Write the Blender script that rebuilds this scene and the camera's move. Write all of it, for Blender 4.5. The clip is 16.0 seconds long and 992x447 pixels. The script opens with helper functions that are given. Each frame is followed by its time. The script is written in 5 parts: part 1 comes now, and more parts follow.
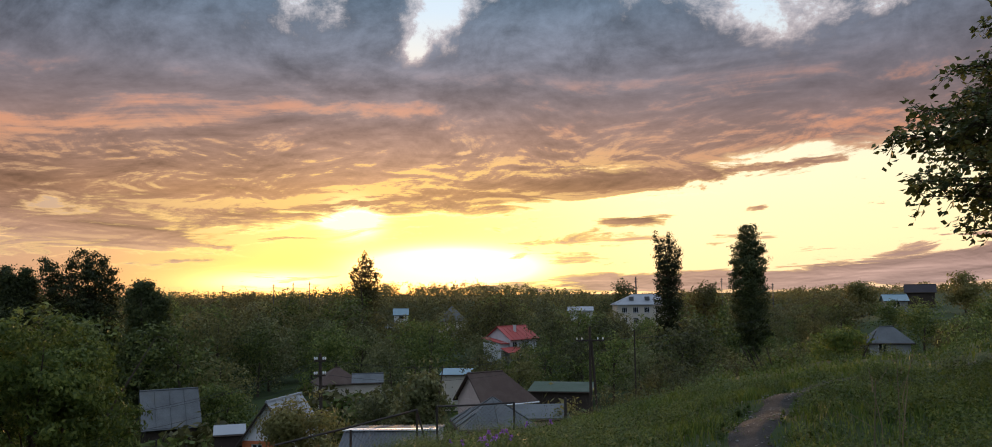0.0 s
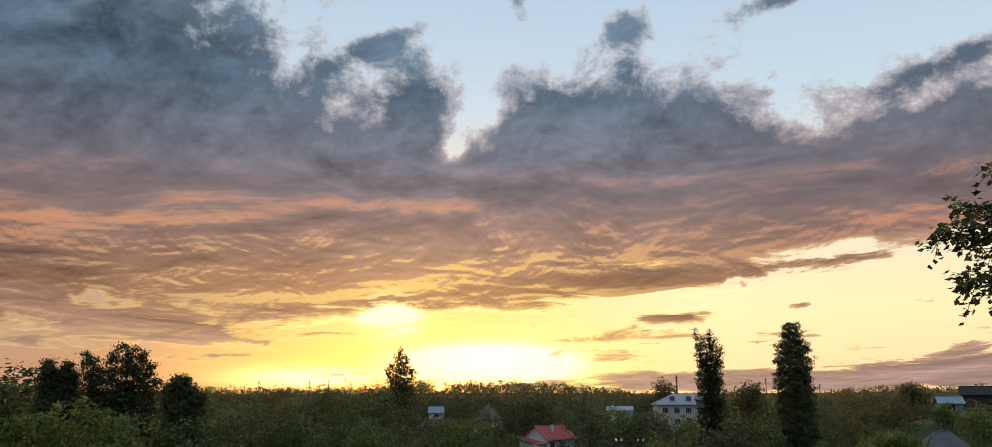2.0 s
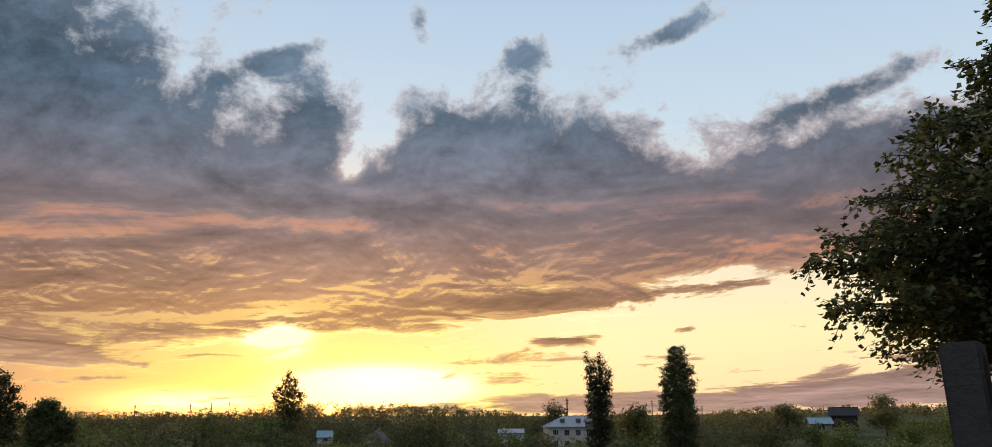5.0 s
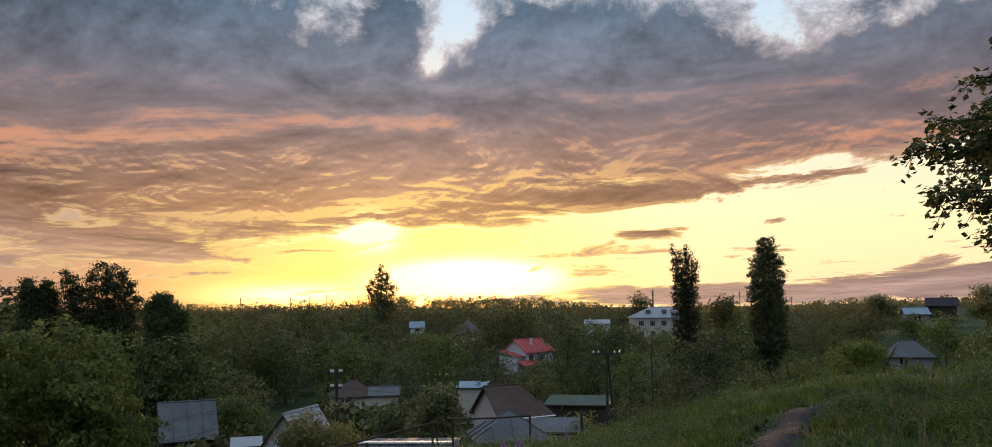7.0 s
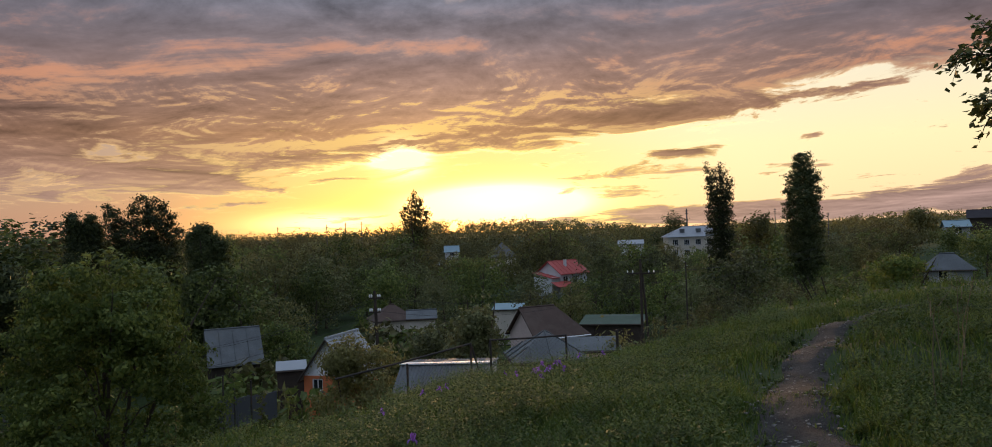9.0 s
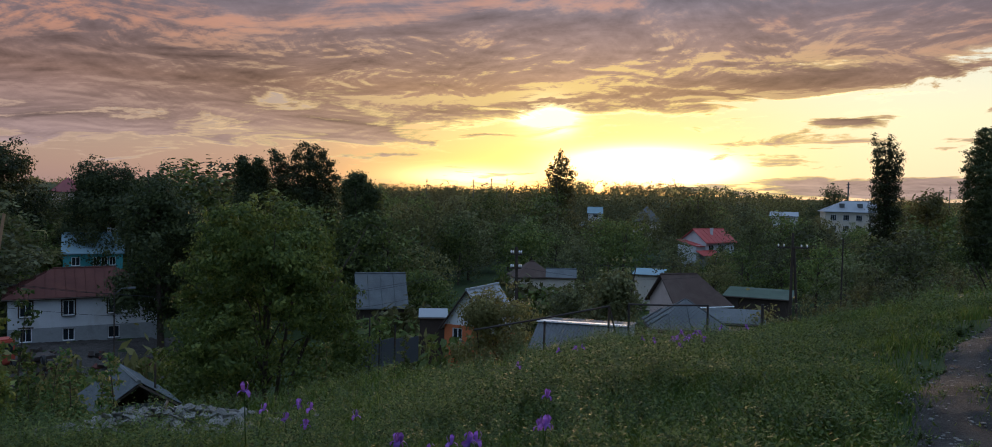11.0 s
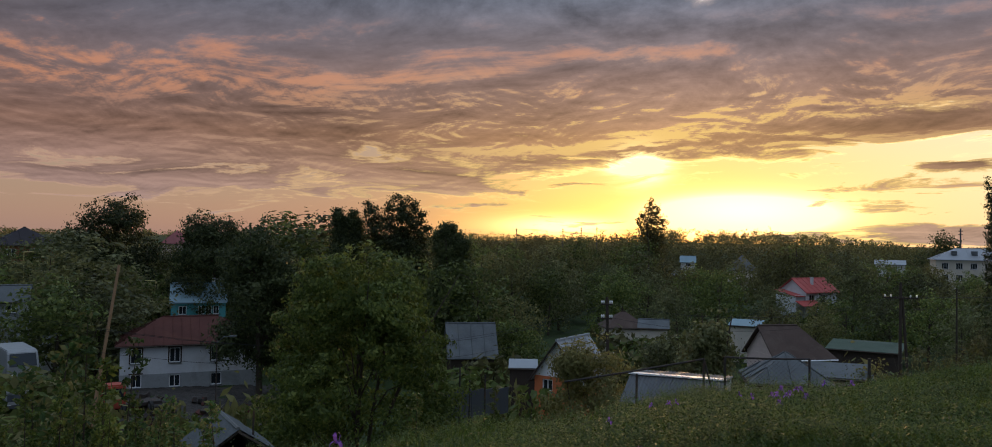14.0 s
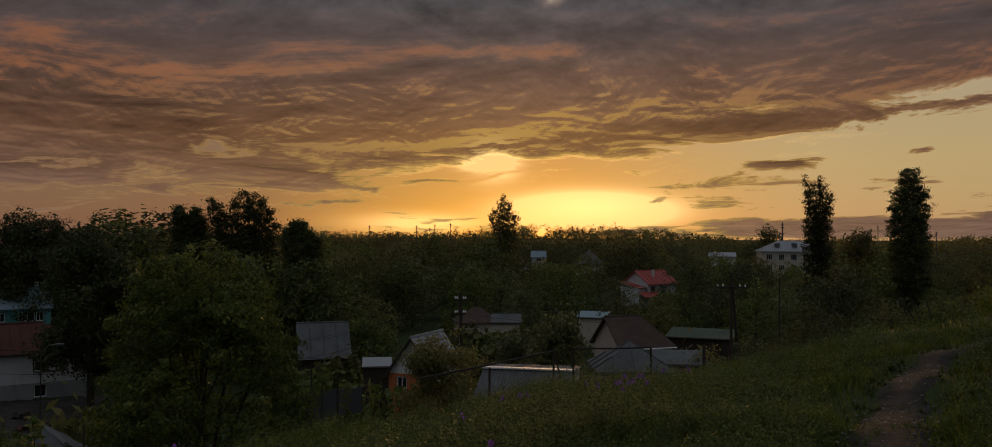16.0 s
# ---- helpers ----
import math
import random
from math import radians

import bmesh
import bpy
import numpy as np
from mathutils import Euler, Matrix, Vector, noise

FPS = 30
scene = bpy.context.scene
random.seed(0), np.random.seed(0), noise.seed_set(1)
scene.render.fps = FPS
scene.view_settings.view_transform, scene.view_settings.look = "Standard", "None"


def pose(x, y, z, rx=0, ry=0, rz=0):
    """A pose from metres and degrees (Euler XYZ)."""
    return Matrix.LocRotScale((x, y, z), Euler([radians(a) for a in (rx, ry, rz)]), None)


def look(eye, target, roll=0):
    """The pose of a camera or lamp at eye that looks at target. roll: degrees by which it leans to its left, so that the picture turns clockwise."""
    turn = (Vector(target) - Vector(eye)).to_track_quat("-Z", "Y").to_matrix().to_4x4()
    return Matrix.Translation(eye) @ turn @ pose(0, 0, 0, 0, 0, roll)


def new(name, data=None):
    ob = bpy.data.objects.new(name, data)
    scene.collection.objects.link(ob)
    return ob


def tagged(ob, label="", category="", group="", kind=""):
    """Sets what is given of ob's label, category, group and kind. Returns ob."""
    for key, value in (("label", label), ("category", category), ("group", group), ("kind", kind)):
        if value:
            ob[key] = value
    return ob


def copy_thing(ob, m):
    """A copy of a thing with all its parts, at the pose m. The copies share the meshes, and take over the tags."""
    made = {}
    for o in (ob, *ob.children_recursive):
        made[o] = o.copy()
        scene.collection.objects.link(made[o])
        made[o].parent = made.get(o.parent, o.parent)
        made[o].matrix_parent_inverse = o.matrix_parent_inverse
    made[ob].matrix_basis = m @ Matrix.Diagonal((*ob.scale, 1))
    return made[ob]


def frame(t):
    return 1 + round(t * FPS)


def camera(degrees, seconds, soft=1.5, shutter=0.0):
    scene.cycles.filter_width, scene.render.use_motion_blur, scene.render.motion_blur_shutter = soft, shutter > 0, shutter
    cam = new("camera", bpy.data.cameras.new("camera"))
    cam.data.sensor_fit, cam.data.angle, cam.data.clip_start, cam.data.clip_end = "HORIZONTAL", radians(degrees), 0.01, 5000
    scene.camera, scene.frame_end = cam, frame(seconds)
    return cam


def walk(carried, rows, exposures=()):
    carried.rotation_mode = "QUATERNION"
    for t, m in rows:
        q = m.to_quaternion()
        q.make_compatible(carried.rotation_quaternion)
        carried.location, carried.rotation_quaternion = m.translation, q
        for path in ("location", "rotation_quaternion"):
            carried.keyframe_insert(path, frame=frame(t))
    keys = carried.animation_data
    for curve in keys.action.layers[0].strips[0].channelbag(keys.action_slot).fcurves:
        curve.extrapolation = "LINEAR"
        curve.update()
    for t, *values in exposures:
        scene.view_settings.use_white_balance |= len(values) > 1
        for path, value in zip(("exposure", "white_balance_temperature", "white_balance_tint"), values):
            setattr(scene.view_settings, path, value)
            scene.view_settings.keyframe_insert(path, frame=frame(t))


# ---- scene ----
cam = camera(63.43, 16.0, soft=0.9)
EYE = 1.6
# seconds, turn to the right of the sun's tree, tilt up, lean (degrees)
PATH = [
    (0.0, 9.29, 5.02, -0.66), (0.5, 8.33, 5.16, -0.35), (1.0, 7.23, 9.66, -0.1),
    (1.5, 6.76, 11.81, -0.14), (2.0, 6.67, 11.87, -0.11), (2.5, 7.6, 11.84, -0.27),
    (3.0, 9.88, 12.56, -0.46), (3.2, 10.29, 13.82, -0.5), (4.3, 14.6, 14.4, -0.5), (5.3, 13.65, 11.93, -0.4),
    (5.5, 12.84, 10.59, -0.21), (6.0, 10.69, 8.26, -0.03), (6.5, 9.24, 6.97, -0.2),
    (7.0, 8.14, 5.94, -0.57), (7.5, 7.34, 4.88, -0.48), (8.0, 6.95, 1.57, -0.57),
    (8.5, 6.8, 0.82, -0.86), (8.7, 6.64, 0.76, -1.59), (10.8, -3.35, -2.21, 1.32),
    (11.0, -4.52, -2.28, 1.24), (11.5, -9.87, -2.57, 1.15), (12.0, -14.55, -2.96, 0.68),
    (12.5, -14.72, -3.45, 0.27), (13.0, -14.31, -3.6, 0.05), (13.5, -13.86, -1.75, 0.12),
    (14.0, -10.97, 1.13, 0.86), (14.5, -3.56, 4.04, 1.05), (15.0, 0.63, 3.61, 0.71),
    (15.5, 0.18, 3.15, 0.24), (16.0, -0.55, 0.99, 0.28),]


def eye_at(t):
    """The hand that holds the camera drifts by a few centimetres."""
    return 0.03 * math.sin(0.4 * t), 0.02 * math.sin(0.3 * t + 1), EYE + 0.02 * math.sin(0.5 * t)


def carried_pose(t, turn, tilt, lean):
    x, y, z = eye_at(t)
    a, p = radians(turn), radians(tilt)
    way = Vector((math.sin(a) * math.cos(p), math.cos(a) * math.cos(p), math.sin(p)))
    return look((x, y, z), Vector((x, y, z)) + way, lean)


EXPOSURES = [(0.0, 0.38, 6250, 11), (0.8, 0.34, 6250, 11), (1.4, 0.17, 6350, 11), (3.2, 0.17, 6350, 12), (5.4, 0.19, 6350, 12), (6.8, 0.31, 6250, 11), (8.0, 0.3, 6180, 12), (8.7, 0.2, 6180, 12), (10.8, 0.17, 5400, 8), (11.6, 0.17, 4880, 14),
             (12.0, 0.09, 4580, 31), (13.2, 0.09, 4620, 31), (13.6, 0.12, 5300, 8), (14.0, 0.05, 6000, 9), (14.3, 0.25, 6250, 10), (14.7, 0.37, 6350, 10), (15.1, -0.35, 6650, 12), (15.4, -0.85, 7150, 14), (16.0, -1.2, 7600, 14)]
walk(cam, [(row[0], carried_pose(*row)) for row in PATH], EXPOSURES)

# ---- sky, sun ----
def srgb(r, g, b):
    return tuple(((c / 255 + 0.055) / 1.055) ** 2.4 if c > 10 else c / 255 / 12.92 for c in (r, g, b)) + (1.0,)


class Sock:
    """A node socket with arithmetic."""

    def __init__(self, tree, sock):
        self.tree, self.sock = tree, sock

    def op(self, kind, other=None, third=None):
        n = self.tree.nodes.new("ShaderNodeMath")
        n.operation = kind
        for i, v in enumerate((self, other, third)):
            if v is None:
                continue
            if isinstance(v, Sock):
                self.tree.links.new(v.sock, n.inputs[i])
            else:
                n.inputs[i].default_value = v
        return Sock(self.tree, n.outputs[0])

    def __add__(self, o): return self.op("ADD", o)
    def __sub__(self, o): return self.op("SUBTRACT", o)
    def __mul__(self, o): return self.op("MULTIPLY", o)
    def __truediv__(self, o): return self.op("DIVIDE", o)

    def step(self, a, b):
        n = self.tree.nodes.new("ShaderNodeMapRange")
        n.interpolation_type = "SMOOTHSTEP"
        self.tree.links.new(self.sock, n.inputs["Value"])
        n.inputs["From Min"].default_value, n.inputs["From Max"].default_value = a, b
        return Sock(self.tree, n.outputs["Result"])


def blend(tree, f, a, b, how="MIX"):
    n = tree.nodes.new("ShaderNodeMix")
    n.data_type, n.blend_type, n.clamp_result = "RGBA", how, False
    ins = [s for s in n.inputs if s.enabled]
    for sock, v in zip(ins, (f, a, b)):
        if isinstance(v, Sock):
            tree.links.new(v.sock, sock)
        else:
            sock.default_value = v
    return Sock(tree, [s for s in n.outputs if s.enabled][0])


def ramp(tree, x, stops):
    n = tree.nodes.new("ShaderNodeValToRGB")
    el = n.color_ramp.elements
    while len(el) < len(stops):
        el.new(0.5)
    for e, (p, c) in zip(el, stops):
        e.position, e.color = p, c
    tree.links.new(x.sock, n.inputs[0])
    return Sock(tree, n.outputs[0])


def noise_of(tree, vec, scale, detail=6, rough=0.55, warp=0.0):
    n = tree.nodes.new("ShaderNodeTexNoise")
    n.inputs["Scale"].default_value, n.inputs["Detail"].default_value = scale, detail
    n.inputs["Roughness"].default_value, n.inputs["Distortion"].default_value = rough, warp
    tree.links.new(vec.sock, n.inputs["Vector"])
    return Sock(tree, n.outputs[0])


def triple(tree, x, y, z):
    n = tree.nodes.new("ShaderNodeCombineXYZ")
    for i, v in enumerate((x, y, z)):
        if isinstance(v, Sock):
            tree.links.new(v.sock, n.inputs[i])
        else:
            n.inputs[i].default_value = v
    return Sock(tree, n.outputs[0])


SUN_AZ, SUN_EL = 2.7, 1.3
world = bpy.data.worlds.new("evening_sky")
scene.world = world
world.use_nodes = True
wt = world.node_tree
wt.nodes.clear()
coord = wt.nodes.new("ShaderNodeTexCoord")
sep = wt.nodes.new("ShaderNodeSeparateXYZ")
wt.links.new(coord.outputs["Generated"], sep.inputs[0])
dx, dy, dz = (Sock(wt, o) for o in sep.outputs)
AZ = dx.op("ARCTAN2", dy) * 57.2958
EL = dz.op("ARCSINE") * 57.2958

UP = (EL.op("MAXIMUM", -3.0) + 5.0).op("LOGARITHM", 2.71828) * 25.0     # cloud rows crowd together towards the horizon


def sky_noise(across, along, detail, rough, warp, z, lift=0.0):
    return noise_of(wt, triple(wt, AZ * across, (UP - AZ * 0.06 + lift) * along, z), 1.0, detail, rough, warp)


n_big, n_big_low = sky_noise(0.05, 0.1, 13, 0.62, 0.5, 3.0), sky_noise(0.05, 0.1, 13, 0.62, 0.5, 3.0, -1.3)
n_fine, n_fine_low = sky_noise(0.17, 0.36, 12, 0.64, 0.6, 11.0), sky_noise(0.17, 0.36, 12, 0.64, 0.6, 11.0, -0.45)
n_puff = noise_of(wt, triple(wt, AZ * 0.2, EL * 0.24, 9.0), 1.0, 14, 0.7, 0.25)
relief = (n_big - n_big_low) * 3.4 + (n_fine - n_fine_low) * ((EL * -1.0).step(-12.5, -9) * 2.2 + 0.8)     # undersides turned to the low sun
upper = EL.step(13, 18)


def spot(a, e, sa, se, slope=0.0):
    """A soft oval of the sky, centred at azimuth a and height e."""
    u = (AZ - a) * (1 / sa)
    v = (EL - e - (AZ - a) * slope) * (1 / se) if slope else (EL - e) * (1 / se)
    return ((u * u + v * v) * -1.0).op("EXPONENT")


CLOUDS = [  # azimuth, height, half width, half height, slope, weight
    (-24, 23, 17, 9.5, 0, 1.6), (-14, 14.5, 18, 4.0, 0.03, 1.0), (-30, 11, 18, 3.2, 0.1, 0.9), (-40, 26, 12, 6, 0, 0.7),
    (16, 15.0, 16, 4.6, 0.0, 1.1), (12, 20, 4.5, 3.0, 0, 0.75), (21, 18.5, 4.5, 3.0, 0, 0.65), (0.8, 20.3, 2.6, 2.8, 0, 0.8),
    (36, 14, 9, 3.0, 0, 0.85), (41, 17, 5, 1.8, 0, 0.75), (50, 17, 8, 4, 0, 0.6), (16.8, 25.4, 2.6, 1.7, 0.1, 0.95), (16.8, 22.4, 1.3, 1.4, 0, 0.6),
    (27.6, 26, 3.6, 1.1, 0.25, 1.15), (38, 20.3, 7, 0.9, 0.24, 0.85), (-1.7, 24.4, 4.5, 0.9, 0.4, 0.8), (8.6, 27.5, 0.9, 1.5, 0, 0.9),
    (12, 11.2, 17, 1.6, 0.02, 0.8), (27, 11.2, 10, 1.2, 0.05, 0.75), (4, 8.8, 15, 1.5, 0.04, 0.75), (-4, 6.8, 11, 1.0, 0.12, 0.45), (0, 6.6, 20, 1.9, 0.04, 0.32),
    (-18, 8.8, 13, 2.0, 0.24, 1.05), (9, 7.2, 12, 1.2, 0.03, 0.6), (-16, 4.4, 5, 1.0, 0.05, 0.6), (24, 8.2, 10, 0.8, 0.08, 0.55),
    (-9.4, 5.2, 2.2, 0.35, 0.15, 0.55), (-12, 2.4, 3.5, 0.3, 0.05, 0.5), (19.0, 5.1, 3.2, 0.4, 0.05, 1.0), (-3.8, 4.0, 2.6, 0.24, -0.02, 0.85), (27, 5.6, 1.6, 0.3, 0.2, 0.5),
    (41, 1.6, 13, 1.1, 0.1, 1.3), (21, 0.7, 11, 0.6, 0.02, 0.95), (52, 3, 9, 2.2, 0.0, 1.0), (10.4, 2.2, 1.6, 0.6, 0.5, 0.4), (-38, 3.6, 16, 1.0, 0.0, 0.4), (-34, 7.6, 14, 2.2, 0.03, 0.6), (-46, 9.5, 22, 4.2, 0.0, 0.95),
    (0, 62, 200, 22, 0, 0.5), (3.5, 17.0, 1.3, 1.5, 0.6, -0.7), (5.5, 20.0, 1.8, 1.8, 0.5, -0.5), (-3, 21.0, 3, 1.6, 0, 0.3), (29.3, 18.3, 2.6, 1.5, 0, -0.55), (9, 27, 26, 3.2, 0, -0.35), (33, 24, 8, 2.2, 0.2, -0.4),
    (-1, 5.5, 2.0, 1.2, 0, -0.4), (5.4, 9.6, 3, 0.5, 0.1, -0.5), (30, 6.5, 12, 2.0, 0, -0.35), (6, 2, 8, 1.0, 0, -0.3)]
dens = None
for a, e, sa, se, slope, w in CLOUDS:
    s = spot(a, e, sa, se, slope) * w
    dens = s if dens is None else dens + s
back = (dy * -1.0).step(-0.5, 0.6) * 0.55          # broken cloud behind the viewer
dens = dens + back + (n_big - 0.5) * (upper * -0.7 + 2.2) + (n_fine - 0.5) * ((EL * -1.0).step(-11, -8) * 1.7 + 0.9) + (n_puff - 0.5) * (upper * 2.4 + 0.4)
soft_edge, hard_edge = dens.step(0.18, 0.5), dens.step(0.27, 0.43)
cover = soft_edge * upper + hard_edge * (upper * -1.0 + 1.0)
body = dens.step(0.32, 0.95) * upper + dens.step(0.34, 0.62) * (upper * -1.0 + 1.0)

near_sun = spot(SUN_AZ, 3, 24, 11)
height = (EL * (1 / 36)).op("MAXIMUM", 0.0)
sky_tex = wt.nodes.new("ShaderNodeTexSky")
sky_tex.sky_type, sky_tex.sun_disc = "NISHITA", False
sky_tex.sun_elevation, sky_tex.sun_rotation = radians(SUN_EL), radians(SUN_AZ)
clear_far = ramp(wt, height, [(0.0, srgb(154, 125, 112)), (0.12, srgb(152, 124, 110)), (0.3, srgb(150, 130, 120)), (0.55, srgb(186, 203, 213)), (1.0, srgb(150, 178, 205))])
clear_near = ramp(wt, height, [(0.0, srgb(255, 208, 108)), (0.15, srgb(228, 184, 118)), (0.32, srgb(232, 208, 166)), (0.55, srgb(186, 203, 213)), (1.0, srgb(150, 178, 205))])
clear_right = ramp(wt, height, [(0.0, srgb(240, 206, 160)), (0.15, srgb(240, 220, 168)), (0.32, srgb(222, 210, 186)), (0.55, srgb(186, 203, 213)), (1.0, srgb(150, 178, 205))])
clear = blend(wt, AZ.step(2, 24), blend(wt, AZ.step(-23, -1), clear_far, clear_near), clear_right)
clear = blend(wt, 0.04, clear, Sock(wt, sky_tex.outputs[0]), "ADD")
hot = spot(-1, 5.5, 1.6, 1.1) * 6.0 * n_fine.step(0.3, 0.6) + spot(6, 1.9, 4.2, 0.9) * 8.0 + spot(-6, 1.0, 4.0, 0.6) * 1.2 + spot(5, 10.2, 4, 0.8) * 0.5
clear = blend(wt, hot, clear, (1.0, 0.74, 0.38, 1.0), "ADD")
lit = blend(wt, near_sun, ramp(wt, height, [(0.0, srgb(188, 150, 130)), (0.25, srgb(176, 138, 118)), (0.45, srgb(180, 166, 164)), (0.7, srgb(190, 200, 208)), (1.0, srgb(170, 185, 200))]),
            ramp(wt, height, [(0.0, srgb(255, 214, 110)), (0.25, srgb(255, 205, 112)), (0.38, srgb(226, 176, 140)), (0.5, srgb(196, 186, 184)), (1.0, srgb(190, 200, 208))]))
lit = blend(wt, hot * 0.2, lit, (1.0, 0.8, 0.42, 1.0), "ADD")
dark_far = ramp(wt, height, [(0.0, srgb(156, 130, 122)), (0.2, srgb(134, 101, 86)), (0.36, srgb(102, 92, 95)), (0.6, srgb(82, 100, 116)), (1.0, srgb(120, 134, 150))])
dark_near = ramp(wt, height, [(0.0, srgb(180, 142, 108)), (0.2, srgb(188, 140, 94)), (0.32, srgb(186, 148, 126)), (0.46, srgb(154, 153, 161)), (0.62, srgb(124, 142, 156)), (1.0, srgb(120, 134, 150))])
dark = blend(wt, near_sun, dark_far, dark_near)
shade = (n_big - 0.5) * 1.3 + (n_fine - 0.5) * 0.4 + (n_puff - 0.5) * (upper * 1.7 + 0.5) + relief * 0.45 + 1.0
dark = blend(wt, 1.0, dark, triple(wt, shade, shade, shade), "MULTIPLY")
# ruddy undersides of the middle bank, gilt ones low towards the sun
middle = EL.step(7.5, 10.5) * (EL * -1.0).step(-16, -12.5)
dark = blend(wt, relief.step(0.0, 0.5) * middle * 0.5, dark, srgb(226, 144, 92))
low_band = spot(-1, 8.2, 24, 3.4, 0.04)
turned = (relief + (n_fine - 0.5) * 0.5).step(0.03, 0.34)
dark = blend(wt, turned * low_band, dark, lit)
sky = blend(wt, cover, clear, blend(wt, body, lit, dark))
rim = (dens - 0.36) * 9.0
rim = (rim * rim * -1.0).op("EXPONENT") * spot(-1, 7.6, 22, 3.6, 0.03) * relief.step(-0.05, 0.3)
sky = blend(wt, rim * 1.1, sky, (1.0, 0.62, 0.2, 1.0), "ADD")
east = ramp(wt, height, [(0.0, srgb(144, 148, 158)), (0.4, srgb(138, 148, 164)), (1.0, srgb(140, 158, 182))])
sky = blend(wt, (dy * -1.0).step(-0.35, 0.25), sky, blend(wt, body, east, blend(wt, 0.5, east, srgb(112, 118, 130))))
sky = blend(wt, EL.step(32, 52), sky, (0.58, 0.66, 0.8, 1.0))
for a, e, sa, se, c, k in [(-6, 0.9, 6, 0.9, (1.0, 0.66, 0.18), 0.5), (6, 2.2, 5.0, 1.3, (1.0, 0.8, 0.4), 0.7), (2, 4, 11, 4, (1.0, 0.62, 0.2), 0.05), (2.7, 0.36, 0.2, 0.2, (1.0, 0.62, 0.2), 14.0)]:
    sky = blend(wt, spot(a, e, sa, se) * k, sky, (*c, 1.0), "ADD")
bg = wt.nodes.new("ShaderNodeBackground")
wt.links.new(sky.sock, bg.inputs["Color"])
bg.inputs["Strength"].default_value = 1.0
wo = wt.nodes.new("ShaderNodeOutputWorld")
wt.links.new(bg.outputs[0], wo.inputs[0])

sun = new("sun", bpy.data.lights.new("sun", "SUN"))
sun.data.energy, sun.data.angle, sun.data.color = 2.8, radians(3), (1.0, 0.55, 0.22)
sun_way = Vector((math.sin(radians(SUN_AZ)) * math.cos(radians(SUN_EL)), math.cos(radians(SUN_AZ)) * math.cos(radians(SUN_EL)), math.sin(radians(SUN_EL))))
sun.matrix_world = look(sun_way * 900, (0, 0, 0))


# ---- materials ----
def surface(name, colour, rough=0.8, vary=0.25, scale=1.0, bump=0.15, metal=0.0, stain=None, per_object=0.0):
    """A rough surface with grain and stains, in the thing's own metres."""
    m = bpy.data.materials.new(name)
    m.use_nodes = True
    t = m.node_tree
    b = t.nodes["Principled BSDF"]
    tc = t.nodes.new("ShaderNodeTexCoord")
    vec = Sock(t, tc.outputs["Object"])
    coarse, fine = noise_of(t, vec, 0.7 * scale, 5, 0.6), noise_of(t, vec, 9 * scale, 6, 0.65)
    k = (coarse - 0.5) * (2.2 * vary) + (fine - 0.5) * (1.6 * vary) + 1.0
    if per_object:
        oi = t.nodes.new("ShaderNodeObjectInfo")
        k = k * ((Sock(t, oi.outputs["Random"]) - 0.5) * per_object + 1.0)
    c = blend(t, 1.0, (*colour, 1), triple(t, k, k, k), "MULTIPLY")
    if stain:
        c = blend(t, noise_of(t, vec, 0.45 * scale, 7, 0.7, 0.6).step(0.5, 0.68) * 0.7, c, (*stain, 1))
    t.links.new(c.sock, b.inputs["Base Color"])
    r = (fine - 0.5) * 0.3 + rough
    t.links.new(r.sock, b.inputs["Roughness"])
    b.inputs["Metallic"].default_value = metal
    b.inputs["Specular IOR Level"].default_value = 0.15 if rough > 0.84 else 0.4
    if bump:
        bn = t.nodes.new("ShaderNodeBump")
        bn.inputs["Strength"].default_value, bn.inputs["Distance"].default_value = bump, 0.05
        t.links.new(fine.sock, bn.inputs["Height"])
        t.links.new(bn.outputs[0], b.inputs["Normal"])
    return m


def foliage(name, colour, tip, through_light=0.35, spread=0.5):
    """Leaves: each leaf a little different, light shining through."""
    m = bpy.data.materials.new(name)
    m.use_nodes = True
    t = m.node_tree
    b = t.nodes["Principled BSDF"]
    geo, oi = t.nodes.new("ShaderNodeNewGeometry"), t.nodes.new("ShaderNodeObjectInfo")
    tc = t.nodes.new("ShaderNodeTexCoord")
    isl, ob = Sock(t, geo.outputs["Random Per Island"]), Sock(t, oi.outputs["Random"])
    patch = noise_of(t, Sock(t, tc.outputs["Object"]), 0.5, 4, 0.6)
    k = (isl - 0.5) * spread + (ob - 0.5) * 0.8 + (patch - 0.5) * 0.8 + 1.0
    c = blend(t, (isl * patch * 2.0).step(0.35, 0.95), (*colour, 1), (*tip, 1))
    c = blend(t, 1.0, c, triple(t, k, k, k), "MULTIPLY")
    t.links.new(c.sock, b.inputs["Base Color"])
    b.inputs["Roughness"].default_value = 0.6
    b.inputs["Specular IOR Level"].default_value = 0.25
    tr = t.nodes.new("ShaderNodeBsdfTranslucent")
    t.links.new(c.sock, tr.inputs[0])
    mx = t.nodes.new("ShaderNodeMixShader")
    mx.inputs[0].default_value = through_light
    t.links.new(b.outputs[0], mx.inputs[1])
    t.links.new(tr.outputs[0], mx.inputs[2])
    t.links.new(mx.outputs[0], t.nodes["Material Output"].inputs[0])
    return m


def glass_dark(name):
    m = bpy.data.materials.new(name)
    m.use_nodes = True
    b = m.node_tree.nodes["Principled BSDF"]
    b.inputs["Base Color"].default_value = (0.02, 0.025, 0.03, 1)
    b.inputs["Roughness"].default_value = 0.08
    return m


